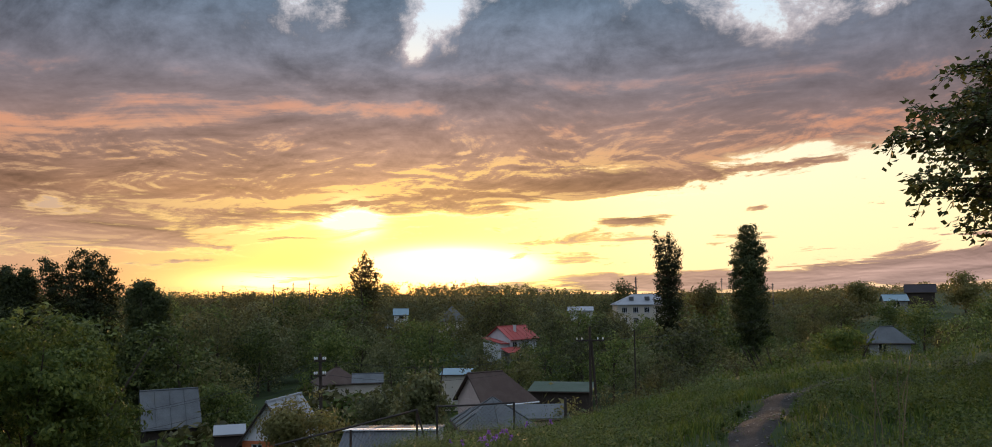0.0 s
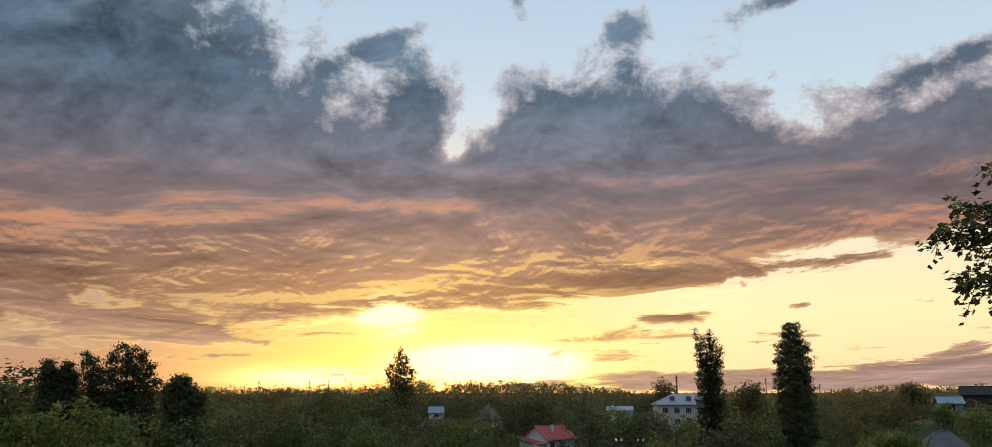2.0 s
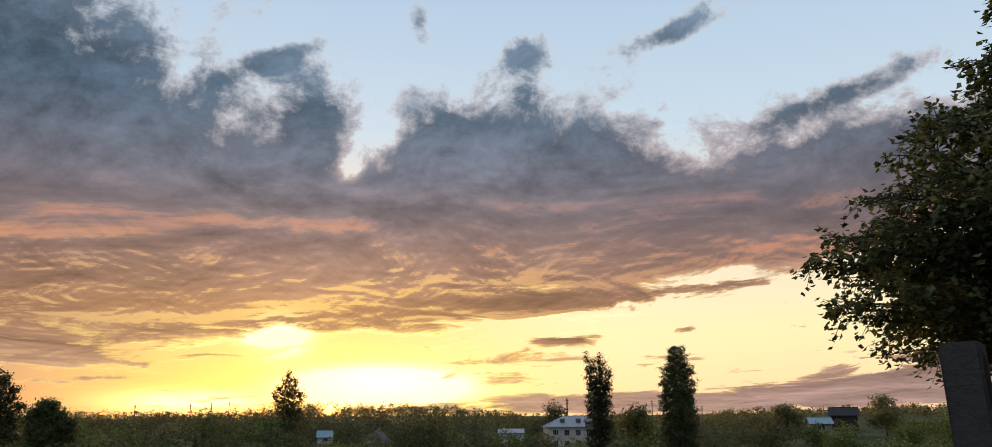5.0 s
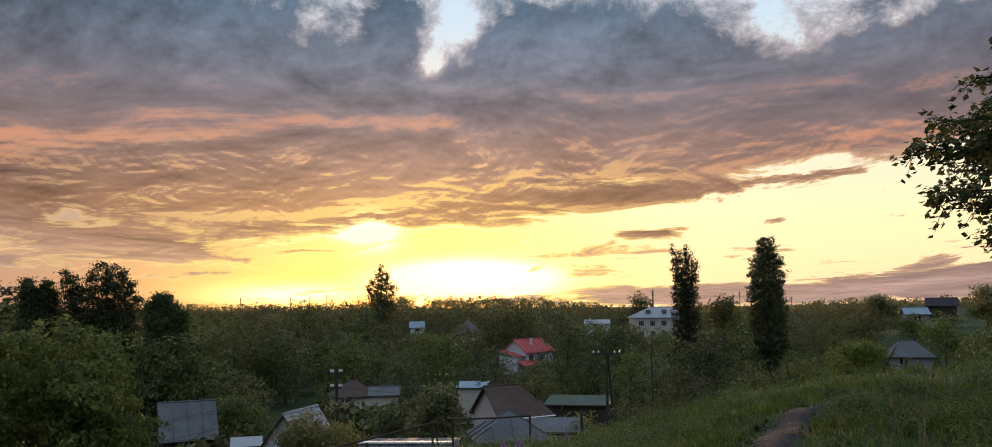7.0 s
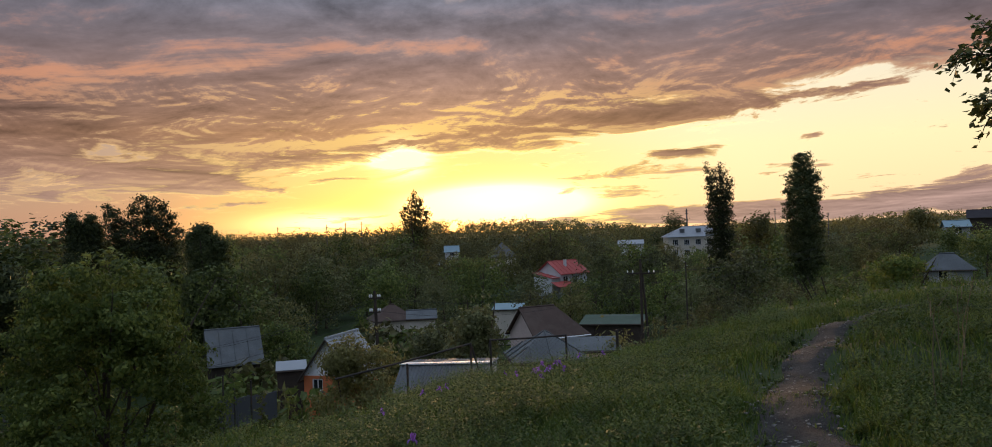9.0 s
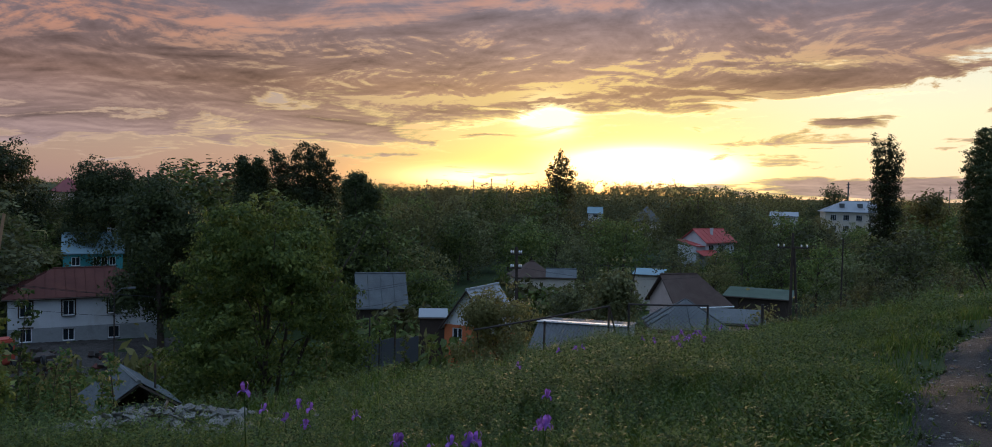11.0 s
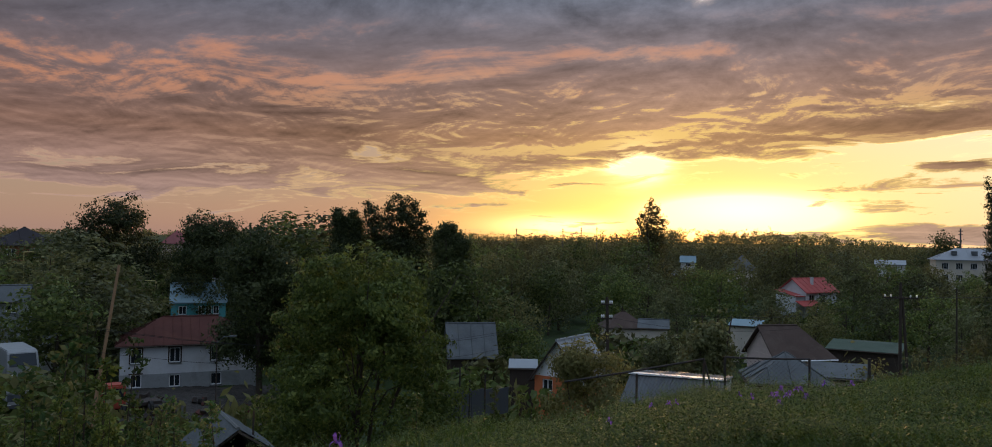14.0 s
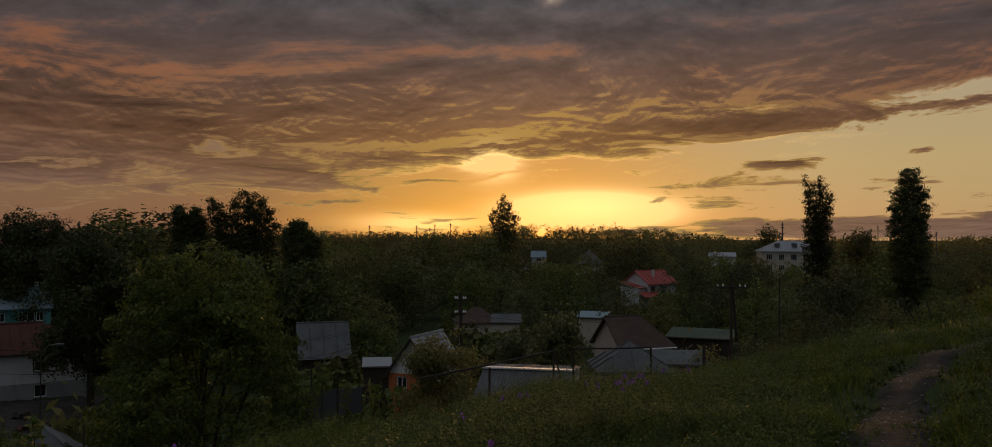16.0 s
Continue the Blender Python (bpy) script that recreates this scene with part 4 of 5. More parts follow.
# teal house with pale roof
house("cottage", "teal boarded house with pale blue sheet roof", facing(-31.2, 106, at_height(-6.42, 106), 0), 6.2, 5.0, 3.9, "teal_wall", "blue_roof", "gable", 2.0, 0.2,
      windows=[(-1.8, 2.35, 0.9, 1.0), (0.3, 2.35, 0.7, 1.0), (1.15, 2.35, 0.7, 1.0), (2.0, 2.35, 0.7, 1.0)], seams=1.2, chimneys=[(1.7, 0.4, 0.6), (2.3, 0.4, 0.5)], fascia="blue_roof")
# hilltop houses
house("hilltop_house", "brick house with dark hipped roof on the hilltop", facing(-41.4, 150, at_height(-1.9, 150), 8), 8.4, 8.0, 3.2, "brick", "dark_roof", "hip", 2.5, 0.5, windows=[(-2.5, 1.0, 1.6, 1.4), (1.0, 1.0, 1.6, 1.4)], seams=1.6)
house("hilltop_house", "small house with maroon pyramid roof on the hilltop", facing(-32.6, 168, at_height(-2.0, 168), 0), 5.2, 5.2, 4.4, "pink_wall", "maroon_roof", "hip", 2.3, 0.4, windows=[(0.8, 1.8, 1.2, 1.4)], seams=1.2)
house("hut", "grey-roofed wooden hut on stilts among bushes", facing(-42.0, 96, at_height(-5.2, 96), -12), 3.2, 3.0, 1.9, "grey_wall", "slate_roof", "gable", 1.3, 0.3, windows=[(0.3, 0.6, 0.9, 0.8)], category="hut")
house("lower_shed", "low shed with grey slate roof among shrubs", facing(-43.7, 46, at_height(-11.6, 46), 25), 1.2, 1.3, 0.6, "timber", "slate_roof", "gable", 0.7, 0.12, category="shed")
house("white_hut", "small white outbuilding near the yard", facing(-39.9, 92, at_height(-7.6, 92), 0), 1.8, 2, 1.7, "white_wall", "slate_roof", "shed", 0.3, 0.15, category="shed")
house("long_shed", "low dark shed with pale slate roof on the hillside", facing(-45.0, 112, at_height(-3.9, 112), 0), 5.0, 3, 1.2, "timber", "slate_roof", "gable", 1.1, 0.2, category="shed")
# barn with slate roof
house("barn", "timber barn with large grey slate roof", facing(-12.7, 80, at_height(-9.4, 80), 6), 4.2, 5.0, 2.2, "timber", "slate_roof", "gable", 2.6, 0.4, seams=1.1, doors=[(0.4, 1.6, 1.8)], category="barn", fascia="slate_roof")
# gabled house, orange below and white above
house("gabled_house", "small house with orange walls, white gable and pale roof", facing(-5.4, 56, at_height(-10.8, 56), -28), 3.6, 4.2, 1.5, "orange_wall", "white_roof", "gable_y", 2.4, 0.3, windows=[(-0.8, 0.5, 0.8, 0.8)], gable="white", seams=0.9, fascia="timber")
house("canopy", "flat white sheet canopy beside the gabled house", facing(-8.9, 58, at_height(-10.6, 58), 0), 1.9, 1.8, 1.7, "timber", "white_roof", "shed", 0.35, 0.1, category="canopy")
# houses farther back in the middle
house("garden_house", "low house with brown roof among trees", facing(-1.9, 98, at_height(-6.6, 98), 14), 4.6, 4, 1.3, "cream_wall", "brown_roof", "hip", 1.5, 0.3)
house("garden_shed", "small shed with grey slate roof", facing(0.2, 92, at_height(-6.7, 92), 0), 3.0, 3, 1.3, "cream_wall", "slate_roof", "gable", 0.7, 0.25, category="shed")
house("brown_house", "plastered house with large brown shingle roof", facing(9.1, 80, at_height(-9.3, 80), 32), 5.6, 5.0, 3.0, "pink_wall", "brown_roof", "half_hip", 2.4, 0.4, windows=[(-1.2, 0.9, 1.0, 1.3), (1.8, 0.9, 1.0, 1.3)], fascia="white")
house("flat_shed", "long low shed with mossy felt roof", facing(13.8, 88, at_height(-7.5, 88), -6), 6.2, 5.0, 1.3, "timber", "green_roof", "shed", 0.4, 0.3, category="shed", doors=[(-1.0, 1.6, 1.3)])
house("blue_shed", "shed with pale blue sheet roof", facing(6.4, 104, at_height(-6.6, 104), -8), 3.4, 3, 1.9, "cream_wall", "blue_roof", "shed", 0.5, 0.25, category="shed")
house("near_house", "low house with grey hipped roof behind the fence", facing(8.9, 44, at_height(-10.8, 44), 10), 3.5, 3.5, 1.6, "grey_wall", "slate_roof", "hip", 1.15, 0.3, seams=0.9)
house("lean_to", "low lean-to with pinkish sheet roof", facing(12.3, 46, at_height(-9.6, 46), 6), 2.6, 2.4, 0.9, "pink_wall", "slate_roof", "shed", 0.4, 0.2, category="shed")
# red-roofed house
red = house("red_roofed_house", "two-storey house with bright red sheet roof", facing(10.3, 150, at_height(-4.5, 150), 46), 7.0, 6.0, 3.8, "white_wall", "red_roof", "gable", 2.0, 0.4, windows=[(-2.2, 1.8, 1.2, 1.4), (0.4, 1.8, 1.2, 1.4)], seams=1.0, chimneys=[(-0.6, -1.4, 0.2)], fascia="red_roof")
bm = bmesh.new()
slab(bm, [(-6.0, -4.9, 1.5), (-1.4, -4.9, 1.5), (-1.4, -3.02, 2.3), (-6.0, -3.02, 2.3)], 0.1)
slab(bm, [(-5.6, -2.9, 3.0), (-3.52, -2.9, 3.0), (-3.52, 2.2, 3.9), (-5.6, 2.2, 3.9)], 0.1)
part("porch_roof", bm, "red_roof", red)
bm = bmesh.new()
box(bm, -4.5, -0.3, 0, 1.9, 4.6, 3.1)
part("side_wing", bm, "white_wall", red)
# far houses
house("far_house", "small far house with pale roof in the woods", facing(2.5, 238, at_height(-1.75, 238), 0), 4.0, 5, 1.6, "white_wall", "blue_roof", "gable", 1.6, 0.3, windows=[(0, 0.3, 1.2, 1.0)])
house("far_house", "small far house with pale roof in the woods", facing(2.1, 225, at_height(-2.6, 225), 20), 4.6, 5, 1.2, "white_wall", "white_roof", "gable_y", 1.8, 0.3)
house("far_house", "far house with grey roof in the woods", facing(6.1, 232, at_height(-2.5, 232), 0), 7.5, 7, 3.0, "cream_wall", "slate_roof", "hip", 3.6, 0.4)
block = house("apartment_block", "three-storey pale block with white hipped sheet roof", facing(19.6, 262, at_height(-3.0, 262), 10), 18.5, 11, 10.2, "cream_wall", "white_roof", "hip", 2.8, 0.6,
              windows=[(x, z, 1.7, 1.7) for x in (-7, -3.5, 0, 3.5, 7) for z in (1.0, 4.2, 7.4)], seams=2.0, fascia="white_roof", category="apartment block")
for x in (-4.5, 0.5):
    bm = bmesh.new()
    box(bm, x, -3.2, 11.2, 1.3, 1.8, 1.2)
    part("dormer", bm, "slate_roof", block)
house("workshop", "long low building with white roof far off", facing(15.2, 300, at_height(-1.7, 300), 0), 9, 6, 2.4, "white_wall", "white_roof", "shed", 1.4, 0.3, category="workshop")
house("slope_house", "grey-roofed house below the grassy brow", facing(34.95, 108, at_height(-4.55, 108), 14), 4.5, 2.9, 2.6, "grey_wall", "slate_roof", "hip", 1.45, 0.4, windows=[(-0.8, 1.0, 1.0, 1.2)])
house("ridge_house", "grey plastered house with pale sheet roof on the far ridge", facing(35.5, 190, at_height(-1.35, 190), 10), 4.2, 5, 2.2, "grey_wall", "blue_roof", "gable", 1.1, 0.4, windows=[(0, 0.7, 1.4, 1.2)])
house("ridge_house", "dark-roofed house on the far ridge", facing(37.0, 215, at_height(-0.8, 215), 0), 6.0, 6, 2.4, "timber", "dark_roof", "gable", 1.6, 0.4)


# ---- near sheds with sheets of their own ----
def corrugated(w, l, pitch=0.13, amp=0.022, thick=0.012):
    """A corrugated sheet, waves across x, length along y."""
    n = max(4, int(w / pitch * 4))
    bm = bmesh.new()
    rows = []
    for y in (0.0, l):
        rows.append([[bm.verts.new((w * k / n, y, amp * math.sin(2 * math.pi * w * k / n / pitch) + dz)) for k in range(n + 1)] for dz in (0, -thick)])
    for s in (0, 1):
        for k in range(n):
            bm.faces.new((rows[0][s][k], rows[0][s][k + 1], rows[1][s][k + 1], rows[1][s][k]))
    for e in (0, 1):
        for k in range(n):
            bm.faces.new((rows[e][0][k], rows[e][0][k + 1], rows[e][1][k + 1], rows[e][1][k]))
    return bm


def sheet_roof(root, mesh, origin, u, v, nu, nv, su, sv, rng, jitter=0.02):
    """Lays sheets along u (across) and up v from origin."""
    u, v = Vector(u).normalized(), Vector(v).normalized()
    n = u.cross(v)
    for i in range(nu):
        for j in range(nv):
            o = part("sheet", mesh, "slate_roof", root)
            p = Vector(origin) + u * (su * i) + v * (sv * 0.93 * j) + n * (0.02 + 0.025 * j + 0.012 * (i % 2) + rng.uniform(0, jitter))
            o.matrix_basis = Matrix.Translation(p) @ Matrix((u, v, n)).transposed().to_4x4() @ pose(0, 0, 0, 0, 0, rng.uniform(-1, 1) * 60 * jitter)


def asbestos_shed():
    """The old shed below the brow: two slopes of wavy sheets over a dark gable."""
    rng = np.random.default_rng(91)
    az, d = -29.2, 26.6
    z = land_at(az, d)
    ridge, low_z = at_height(-12.9, 25.4) - z, at_height(-14.6, 25.4) - z
    root = thing("old_shed", facing(az, d, z, 12), "old shed with wavy grey asbestos roof and open gable", "shed")
    half, l = 1.2, 2.7
    w = 1.6
    eave = low_z + (ridge - low_z) * (half - w / 2) / half
    for sx in (-1, 1):
        bm = bmesh.new()
        box(bm, sx * (w / 2 - 0.05), 0.1, -0.6, 0.1, l - 0.5, eave + 0.5)
        part("side_wall", bm, "timber", root)
    bm = bmesh.new()
    box(bm, 0, l / 2 - 0.2, -0.6, w - 0.22, 0.1, eave + 0.5)
    part("back_wall", bm, "timber", root)
    mesh = mesh_of("board", corrugated(0.42, eave + 0.45, 0.14, 0.03), "slate_roof")
    for k in range(4):
        o = part("board", mesh, "slate_roof", root)
        o.matrix_basis = pose(-w / 2 + 0.4 * k, -l / 2 + 0.35, -0.6, 90, 0, 0)
    slope = math.hypot(half, ridge - low_z)
    mesh = mesh_of("sheet", corrugated(l / 3 + 0.05, slope * 0.53, 0.14, 0.022), "slate_roof")
    for sx in (-1, 1):
        v = Vector((-sx * half, 0, ridge - low_z))
        sheet_roof(root, mesh, (sx * half, -sx * l / 2, low_z), (0, sx, 0), v, 3, 2, l / 3, slope * 0.52, rng, 0.03)
        bm = bmesh.new()
        tube(bm, [(sx * half, -l / 2 + 0.02, low_z - 0.05), (0, -l / 2 + 0.02, ridge - 0.05)], 0.05, 4)
        part("bargeboard", bm, "timber", root)
    bm = bmesh.new()
    tube(bm, [(0, -l / 2, ridge + 0.05), (0, l / 2, ridge + 0.05)], 0.07, 6)
    part("ridge_cap", bm, "slate_roof", root)
    bm = bmesh.new()
    tube(bm, [(0.5, -l / 2 + 0.2, eave), (0.5, -l / 2 + 0.2, ridge + 0.5)], 0.03, 4)
    part("pipe", bm, "steel", root)


asbestos_shed()


def garage():
    """The garage under the fence: a wavy roof that slopes towards the hill."""
    rng = np.random.default_rng(92)
    az, d = 1.8, 28.0
    z = land_at(az, d)
    hi, lo = at_height(-9.25, d) - z, at_height(-11.2, 26.4) - z
    root = thing("garage", facing(az, d, z, -9), "garage with wavy grey metal roof below the fence", "garage")
    for sx in (-1, 1):
        bm = bmesh.new()
        box(bm, sx * 1.45, 1.2, -1.0, 0.2, 2.6, hi + 0.75)
        part("side_wall", bm, "grey_wall", root)
    for y, h in ((-1.5, lo - 0.1), (2.5, hi - 0.3)):
        bm = bmesh.new()
        box(bm, 0, y, -1.0, 2.7, 0.2, h + 1.0)
        part("wall", bm, "grey_wall", root)
    run = 1.7
    tilt = math.degrees(math.atan2(hi - lo, run))
    mesh = mesh_of("sheet", corrugated(0.8, math.hypot(run, hi - lo), 0.12, 0.025), "zinc")
    rear = mesh_of("sheet", corrugated(0.8, 2.9, 0.12, 0.025), "zinc")
    for k in range(4):
        o = part("sheet", mesh, "zinc", root)
        o.matrix_basis = pose(-1.58 + 0.79 * k, -run, lo + 0.012 * (k % 2), tilt, 0, rng.uniform(-0.4, 0.4))
        o = part("sheet", rear, "zinc", root)
        o.matrix_basis = pose(-1.58 + 0.79 * k, -0.02, hi + 0.012 * (k % 2), -6, 0, 0)
    bm = bmesh.new()
    box(bm, 0, -0.02, hi, 3.25, 0.26, 0.05)
    part("ridge_cap", bm, "white", root)


garage()


# ---- poles, wires, fence ----
def power_pole(az, d, el_top, label, cross=None, lean=0.0, brace=0.0, lamp=False, radius=0.12, mat="timber", el_low=None):
    z = land_at(az, d)
    h = at_height(el_top, d) - z
    root = thing("power_pole", facing(az, d, z - 0.3, 0), label, "utility pole", "power poles")
    bm = bmesh.new()
    tube(bm, [(0, 0, 0), (lean * h * 0.5, 0, h * 0.5 + 0.15), (lean * h, 0, h + 0.3)], [radius * 1.2, radius, radius * 0.8], 8)
    part("post", bm, mat, root)
    if brace:
        bm = bmesh.new()
        tube(bm, [(brace, 0.3, 0), (lean * h + 0.1, 0.1, h * 0.93)], [radius, radius * 0.8], 7)
        part("brace", bm, mat, root)
    for drop, width in cross or ():
        bm = bmesh.new()
        box(bm, lean * h, -0.12, h + 0.3 - drop, width, 0.1, 0.11)
        arm = part("crossarm", bm, mat, root)
        for k in (-0.46, -0.28, 0.28, 0.46):
            bm = bmesh.new()
            tube(bm, [(lean * h + k * width, -0.12, h + 0.41 - drop), (lean * h + k * width, -0.12, h + 0.5 - drop), (lean * h + k * width, -0.12, h + 0.6 - drop)], [0.035, 0.07, 0.035], 7)
            part("insulator", bm, "ceramic", arm)
    if lamp:
        bm = bmesh.new()
        tube(bm, [(lean * h, 0, h), (lean * h + 0.5, -0.3, h + 0.45), (lean * h + 1.0, -0.5, h + 0.5)], [0.03, 0.03, 0.03], 5)
        box(bm, lean * h + 1.1, -0.55, h + 0.44, 0.5, 0.2, 0.12)
        part("lamp_head", bm, "zinc", root)
    return polar(az, d, z + h)


p_cross = power_pole(15.75, 64, -2.35, "dark wooden power pole with crossarm and leaning brace", [(1.15, 2.2)], 0.005, 0.9)
p_mid = power_pole(-2.75, 52, -3.95, "dark wooden power pole with white insulators", [(0.5, 0.7), (1.4, 0.7)], -0.025)
p_left = power_pole(-46.1, 34, -2.95, "dark wooden power pole beside the slope shrubs", (), 0.005)
power_pole(-30.0, 62, -6.9, "thin steel lamp post with an arm", (), 0, 0, True, 0.05, "steel")
power_pole(18.9, 76, -2.6, "thin wooden pole among trees", (), 0, 0, False, 0.08)
power_pole(-38.0, 52, -2.0, "leaning bare timber pole", (), -0.14 * -1, 0, False, 0.1, "tan_pole")
power_pole(-8.6, 74, -8.2, "short thin pole in the gardens", (), 0, 0, False, 0.05)
for az, d, el, r in [(19.1, 300, 1.1, 0.28), (-4.9, 420, 0.95, 0.22), (-3.8, 430, 1.0, 0.2), (-6.2, 440, 0.85, 0.2), (-9.5, 430, 0.8, 0.2), (24.9, 420, 0.9, 0.2), (28.2, 400, 0.5, 0.2), (43.9, 200, 0.8, 0.1)]:
    z = land_at(az, d)
    h = at_height(el, d) - z
    root = thing("mast", facing(az, d, z, 0), "thin far mast on the skyline", "mast", "far masts")
    bm = bmesh.new()
    tube(bm, [(0, 0, -0.5), (0, 0, h * 0.5), (0, 0, h)], [r * 1.6, r * 1.2, r * 0.8], 5)
    for k in (0.9, 0.95):
        box(bm, 0, 0, h * k, 1.2, 0.2, 0.25)
    part("shaft", bm, "grey_metal", root)


def wire(a, b, sag):
    bm = bmesh.new()
    pts = [a.lerp(b, k / 12) - Vector((0, 0, sag * 4 * (k / 12) * (1 - k / 12))) for k in range(13)]
    tube(bm, pts, 0.009, 4)
    ob = new("power_wire", mesh_of("power_wire", bm, "black"))
    tagged(ob, "thin black overhead wire between poles", "wire", "overhead wires")


for dx_, dz_ in ((-0.3, -0.4), (0.3, -0.4), (0.0, -1.3)):
    o = Vector((dx_, 0, dz_))
    wire(p_mid + o, p_left + o + Vector((0, 0, -0.2)), 2.2)
    wire(p_mid + o, p_cross + o + Vector((0, 0, -0.6)), 1.2)
    wire(p_cross + o + Vector((0, 0, -0.6)), polar(31, 120, 1.0) + o, 1.4)


def pipe_fence():
    """The garden fence on the brow: pipe posts, a sloping rail, wire mesh."""
    rows = [(-0.95, 24.0, -9.2), (3.6, 25.0, -7.95), (5.0, 25.2, -7.75), (10.4, 25.6, -7.55), (14.0, 26.8, -7.3)]
    root = thing("pipe_fence", Matrix(), "rusty pipe fence with wire mesh along the brow", "fence")
    tops = [polar(a, d, at_height(e, d)) for a, d, e in rows]
    for (a, d, e), top in zip(rows, tops):
        bm = bmesh.new()
        base = Vector((top.x, top.y, land_at(a, d) - 0.3))
        tube(bm, [base, top + Vector((0, 0, 0.02))], 0.035 if a < 14 else 0.05, 7)
        part("post", bm, "steel", root)
    for p, q in ((polar(-6.0, 24.5, at_height(-9.9, 24.5)), tops[1]), (tops[2], tops[3])):
        bm = bmesh.new()
        tube(bm, [p, p.lerp(q, 0.5) + Vector((0, 0, -0.02)), q], 0.03, 6)
        part("rail", bm, "steel", root)
    bm = bmesh.new()
    tube(bm, [tops[1], tops[1] + Vector((0.35, 0, -1.3))], 0.03, 6)
    part("brace", bm, "steel", root)
    for p, q in ((tops[0], tops[1]), (tops[2], tops[3])):
        bm = bmesh.new()
        low = -0.95
        n = int((q - p).length / 0.13)
        for k in range(n):
            for s in (-1, 1):
                k2 = k + s * 7
                if 0 <= k2 <= n:
                    tube(bm, [p.lerp(q, k / n) + Vector((0, 0, -0.05)), p.lerp(q, k2 / n) + Vector((0, 0, low))], 0.004, 3)
        part("wire_mesh", bm, "steel", root)


pipe_fence()


def yard_fence():
    """Dark sheet fence and posts round the yard below the brow."""
    root = thing("yard_fence", Matrix(), "dark grey sheet fence with thin posts round a yard", "fence")
    a, b = -14.3, -9.9
    d = 42
    z = at_height(-11.9, d)
    n = 5
    for k in range(n):
        p, q = polar(a + (b - a) * k / n, d + 0.8 * k, z - 0.1 * k), polar(a + (b - a) * (k + 0.97) / n, d + 0.8 * (k + 1), z - 0.1 * k)
        bm = bmesh.new()
        up = Vector((0, 0, 0.85))
        slab(bm, [p - Vector((0, 0, 0.6)), q - Vector((0, 0, 0.6)), q + up, p + up], 0.04)
        part("panel", bm, "grey_metal", root)
    for a_, e in ((-13.4, -8.9), (-11.6, -9.4), (-12.7, -9.8)):
        bm = bmesh.new()
        t = polar(a_, d - 0.6, at_height(e, d))
        tube(bm, [Vector((t.x, t.y, z - 0.8)), t], 0.045, 6)
        part("post", bm, "steel", root)


yard_fence()


# ---- vehicles and yard clutter ----
def wheel_part(root, x, y, r):
    bm = bmesh.new()
    tube(bm, [(x - 0.12, y, r), (x + 0.12, y, r)], r, 14)
    w = part("wheel", bm, "black", root)
    bm = bmesh.new()
    tube(bm, [(x - 0.13, y, r), (x + 0.13, y, r)], r * 0.55, 10)
    part("rim", bm, "zinc", w)


def van(az, d, el, w, h, l, turn, name, label, category):
    root = thing(name, facing(az, d, at_height(el, d), turn), label, category)
    bm = bmesh.new()
    prof = [(-l / 2, 0.35), (-l / 2, h * 0.55), (-l / 2 + 0.25 * h * 0.5, h * 0.93), (-l / 2 + 0.5 * h * 0.5, h), (l / 2 - 0.15, h), (l / 2, h * 0.9), (l / 2, 0.35)]
    rings = [[bm.verts.new((sx * w / 2 * (0.94 if z > h * 0.8 else 1), y, z)) for y, z in prof] for sx in (-1, 1)]
    bm.faces.new(rings[0])
    bm.faces.new(rings[1][::-1])
    for k in range(len(prof)):
        j = (k + 1) % len(prof)
        bm.faces.new((rings[0][k], rings[0][j], rings[1][j], rings[1][k]))
    bmesh.ops.bevel(bm, geom=bm.edges[:], offset=0.06, segments=2, affect="EDGES")
    part("body", bm, "dull_white", root)
    bm = bmesh.new()
    ya, za, yb, zb = prof[1][0], prof[1][1], prof[2][0], prof[2][1]
    slab(bm, [(-w * 0.42, ya - 0.015, za + 0.05), (w * 0.42, ya - 0.015, za + 0.05), (w * 0.4, yb - 0.03, zb - 0.04), (-w * 0.4, yb - 0.03, zb - 0.04)], 0.02)
    part("windscreen", bm, "glass", root)
    for sx in (-1, 1):
        bm = bmesh.new()
        box(bm, sx * w * 0.36, -l / 2 - 0.02, h * 0.3, w * 0.16, 0.06, 0.16)
        part("headlight", bm, "ceramic", root)
        for y in (-l * 0.3, l * 0.3):
            wheel_part(root, sx * (w / 2 - 0.1), y, 0.36)
    bm = bmesh.new()
    box(bm, 0, -l / 2 - 0.05, 0.32, w * 0.96, 0.12, 0.22)
    part("bumper", bm, "grey_metal", root)


van(-41.7, 74, -9.0, 2.2, 2.7, 6.0, 10, "bus", "white parked bus with wide windscreen", "bus")
van(-41.9, 62, -10.6, 1.6, 1.3, 3.8, 14, "parked_car", "white parked car half hidden by shrubs", "car")


def tractor_cab():
    root = thing("truck_cab", facing(-36.4, 70, land_at(-36.4, 70) + 0.05, 15), "orange truck cab standing in the yard", "truck")
    bm = bmesh.new()
    box(bm, 0, 0, 0.5, 1.9, 1.5, 1.9)
    bmesh.ops.bevel(bm, geom=bm.edges[:], offset=0.12, segments=2, affect="EDGES")
    part("cab", bm, "orange", root)
    bm = bmesh.new()
    box(bm, 0, -0.77, 1.35, 1.5, 0.04, 0.75)
    part("windscreen", bm, "glass", root)
    bm = bmesh.new()
    box(bm, 2.4, 0.3, 0.5, 2.8, 1.6, 0.25)
    part("chassis", bm, "steel", root)
    for x in (-0.6, 0.7, 2.8):
        wheel_part(root, x, -0.8, 0.45)


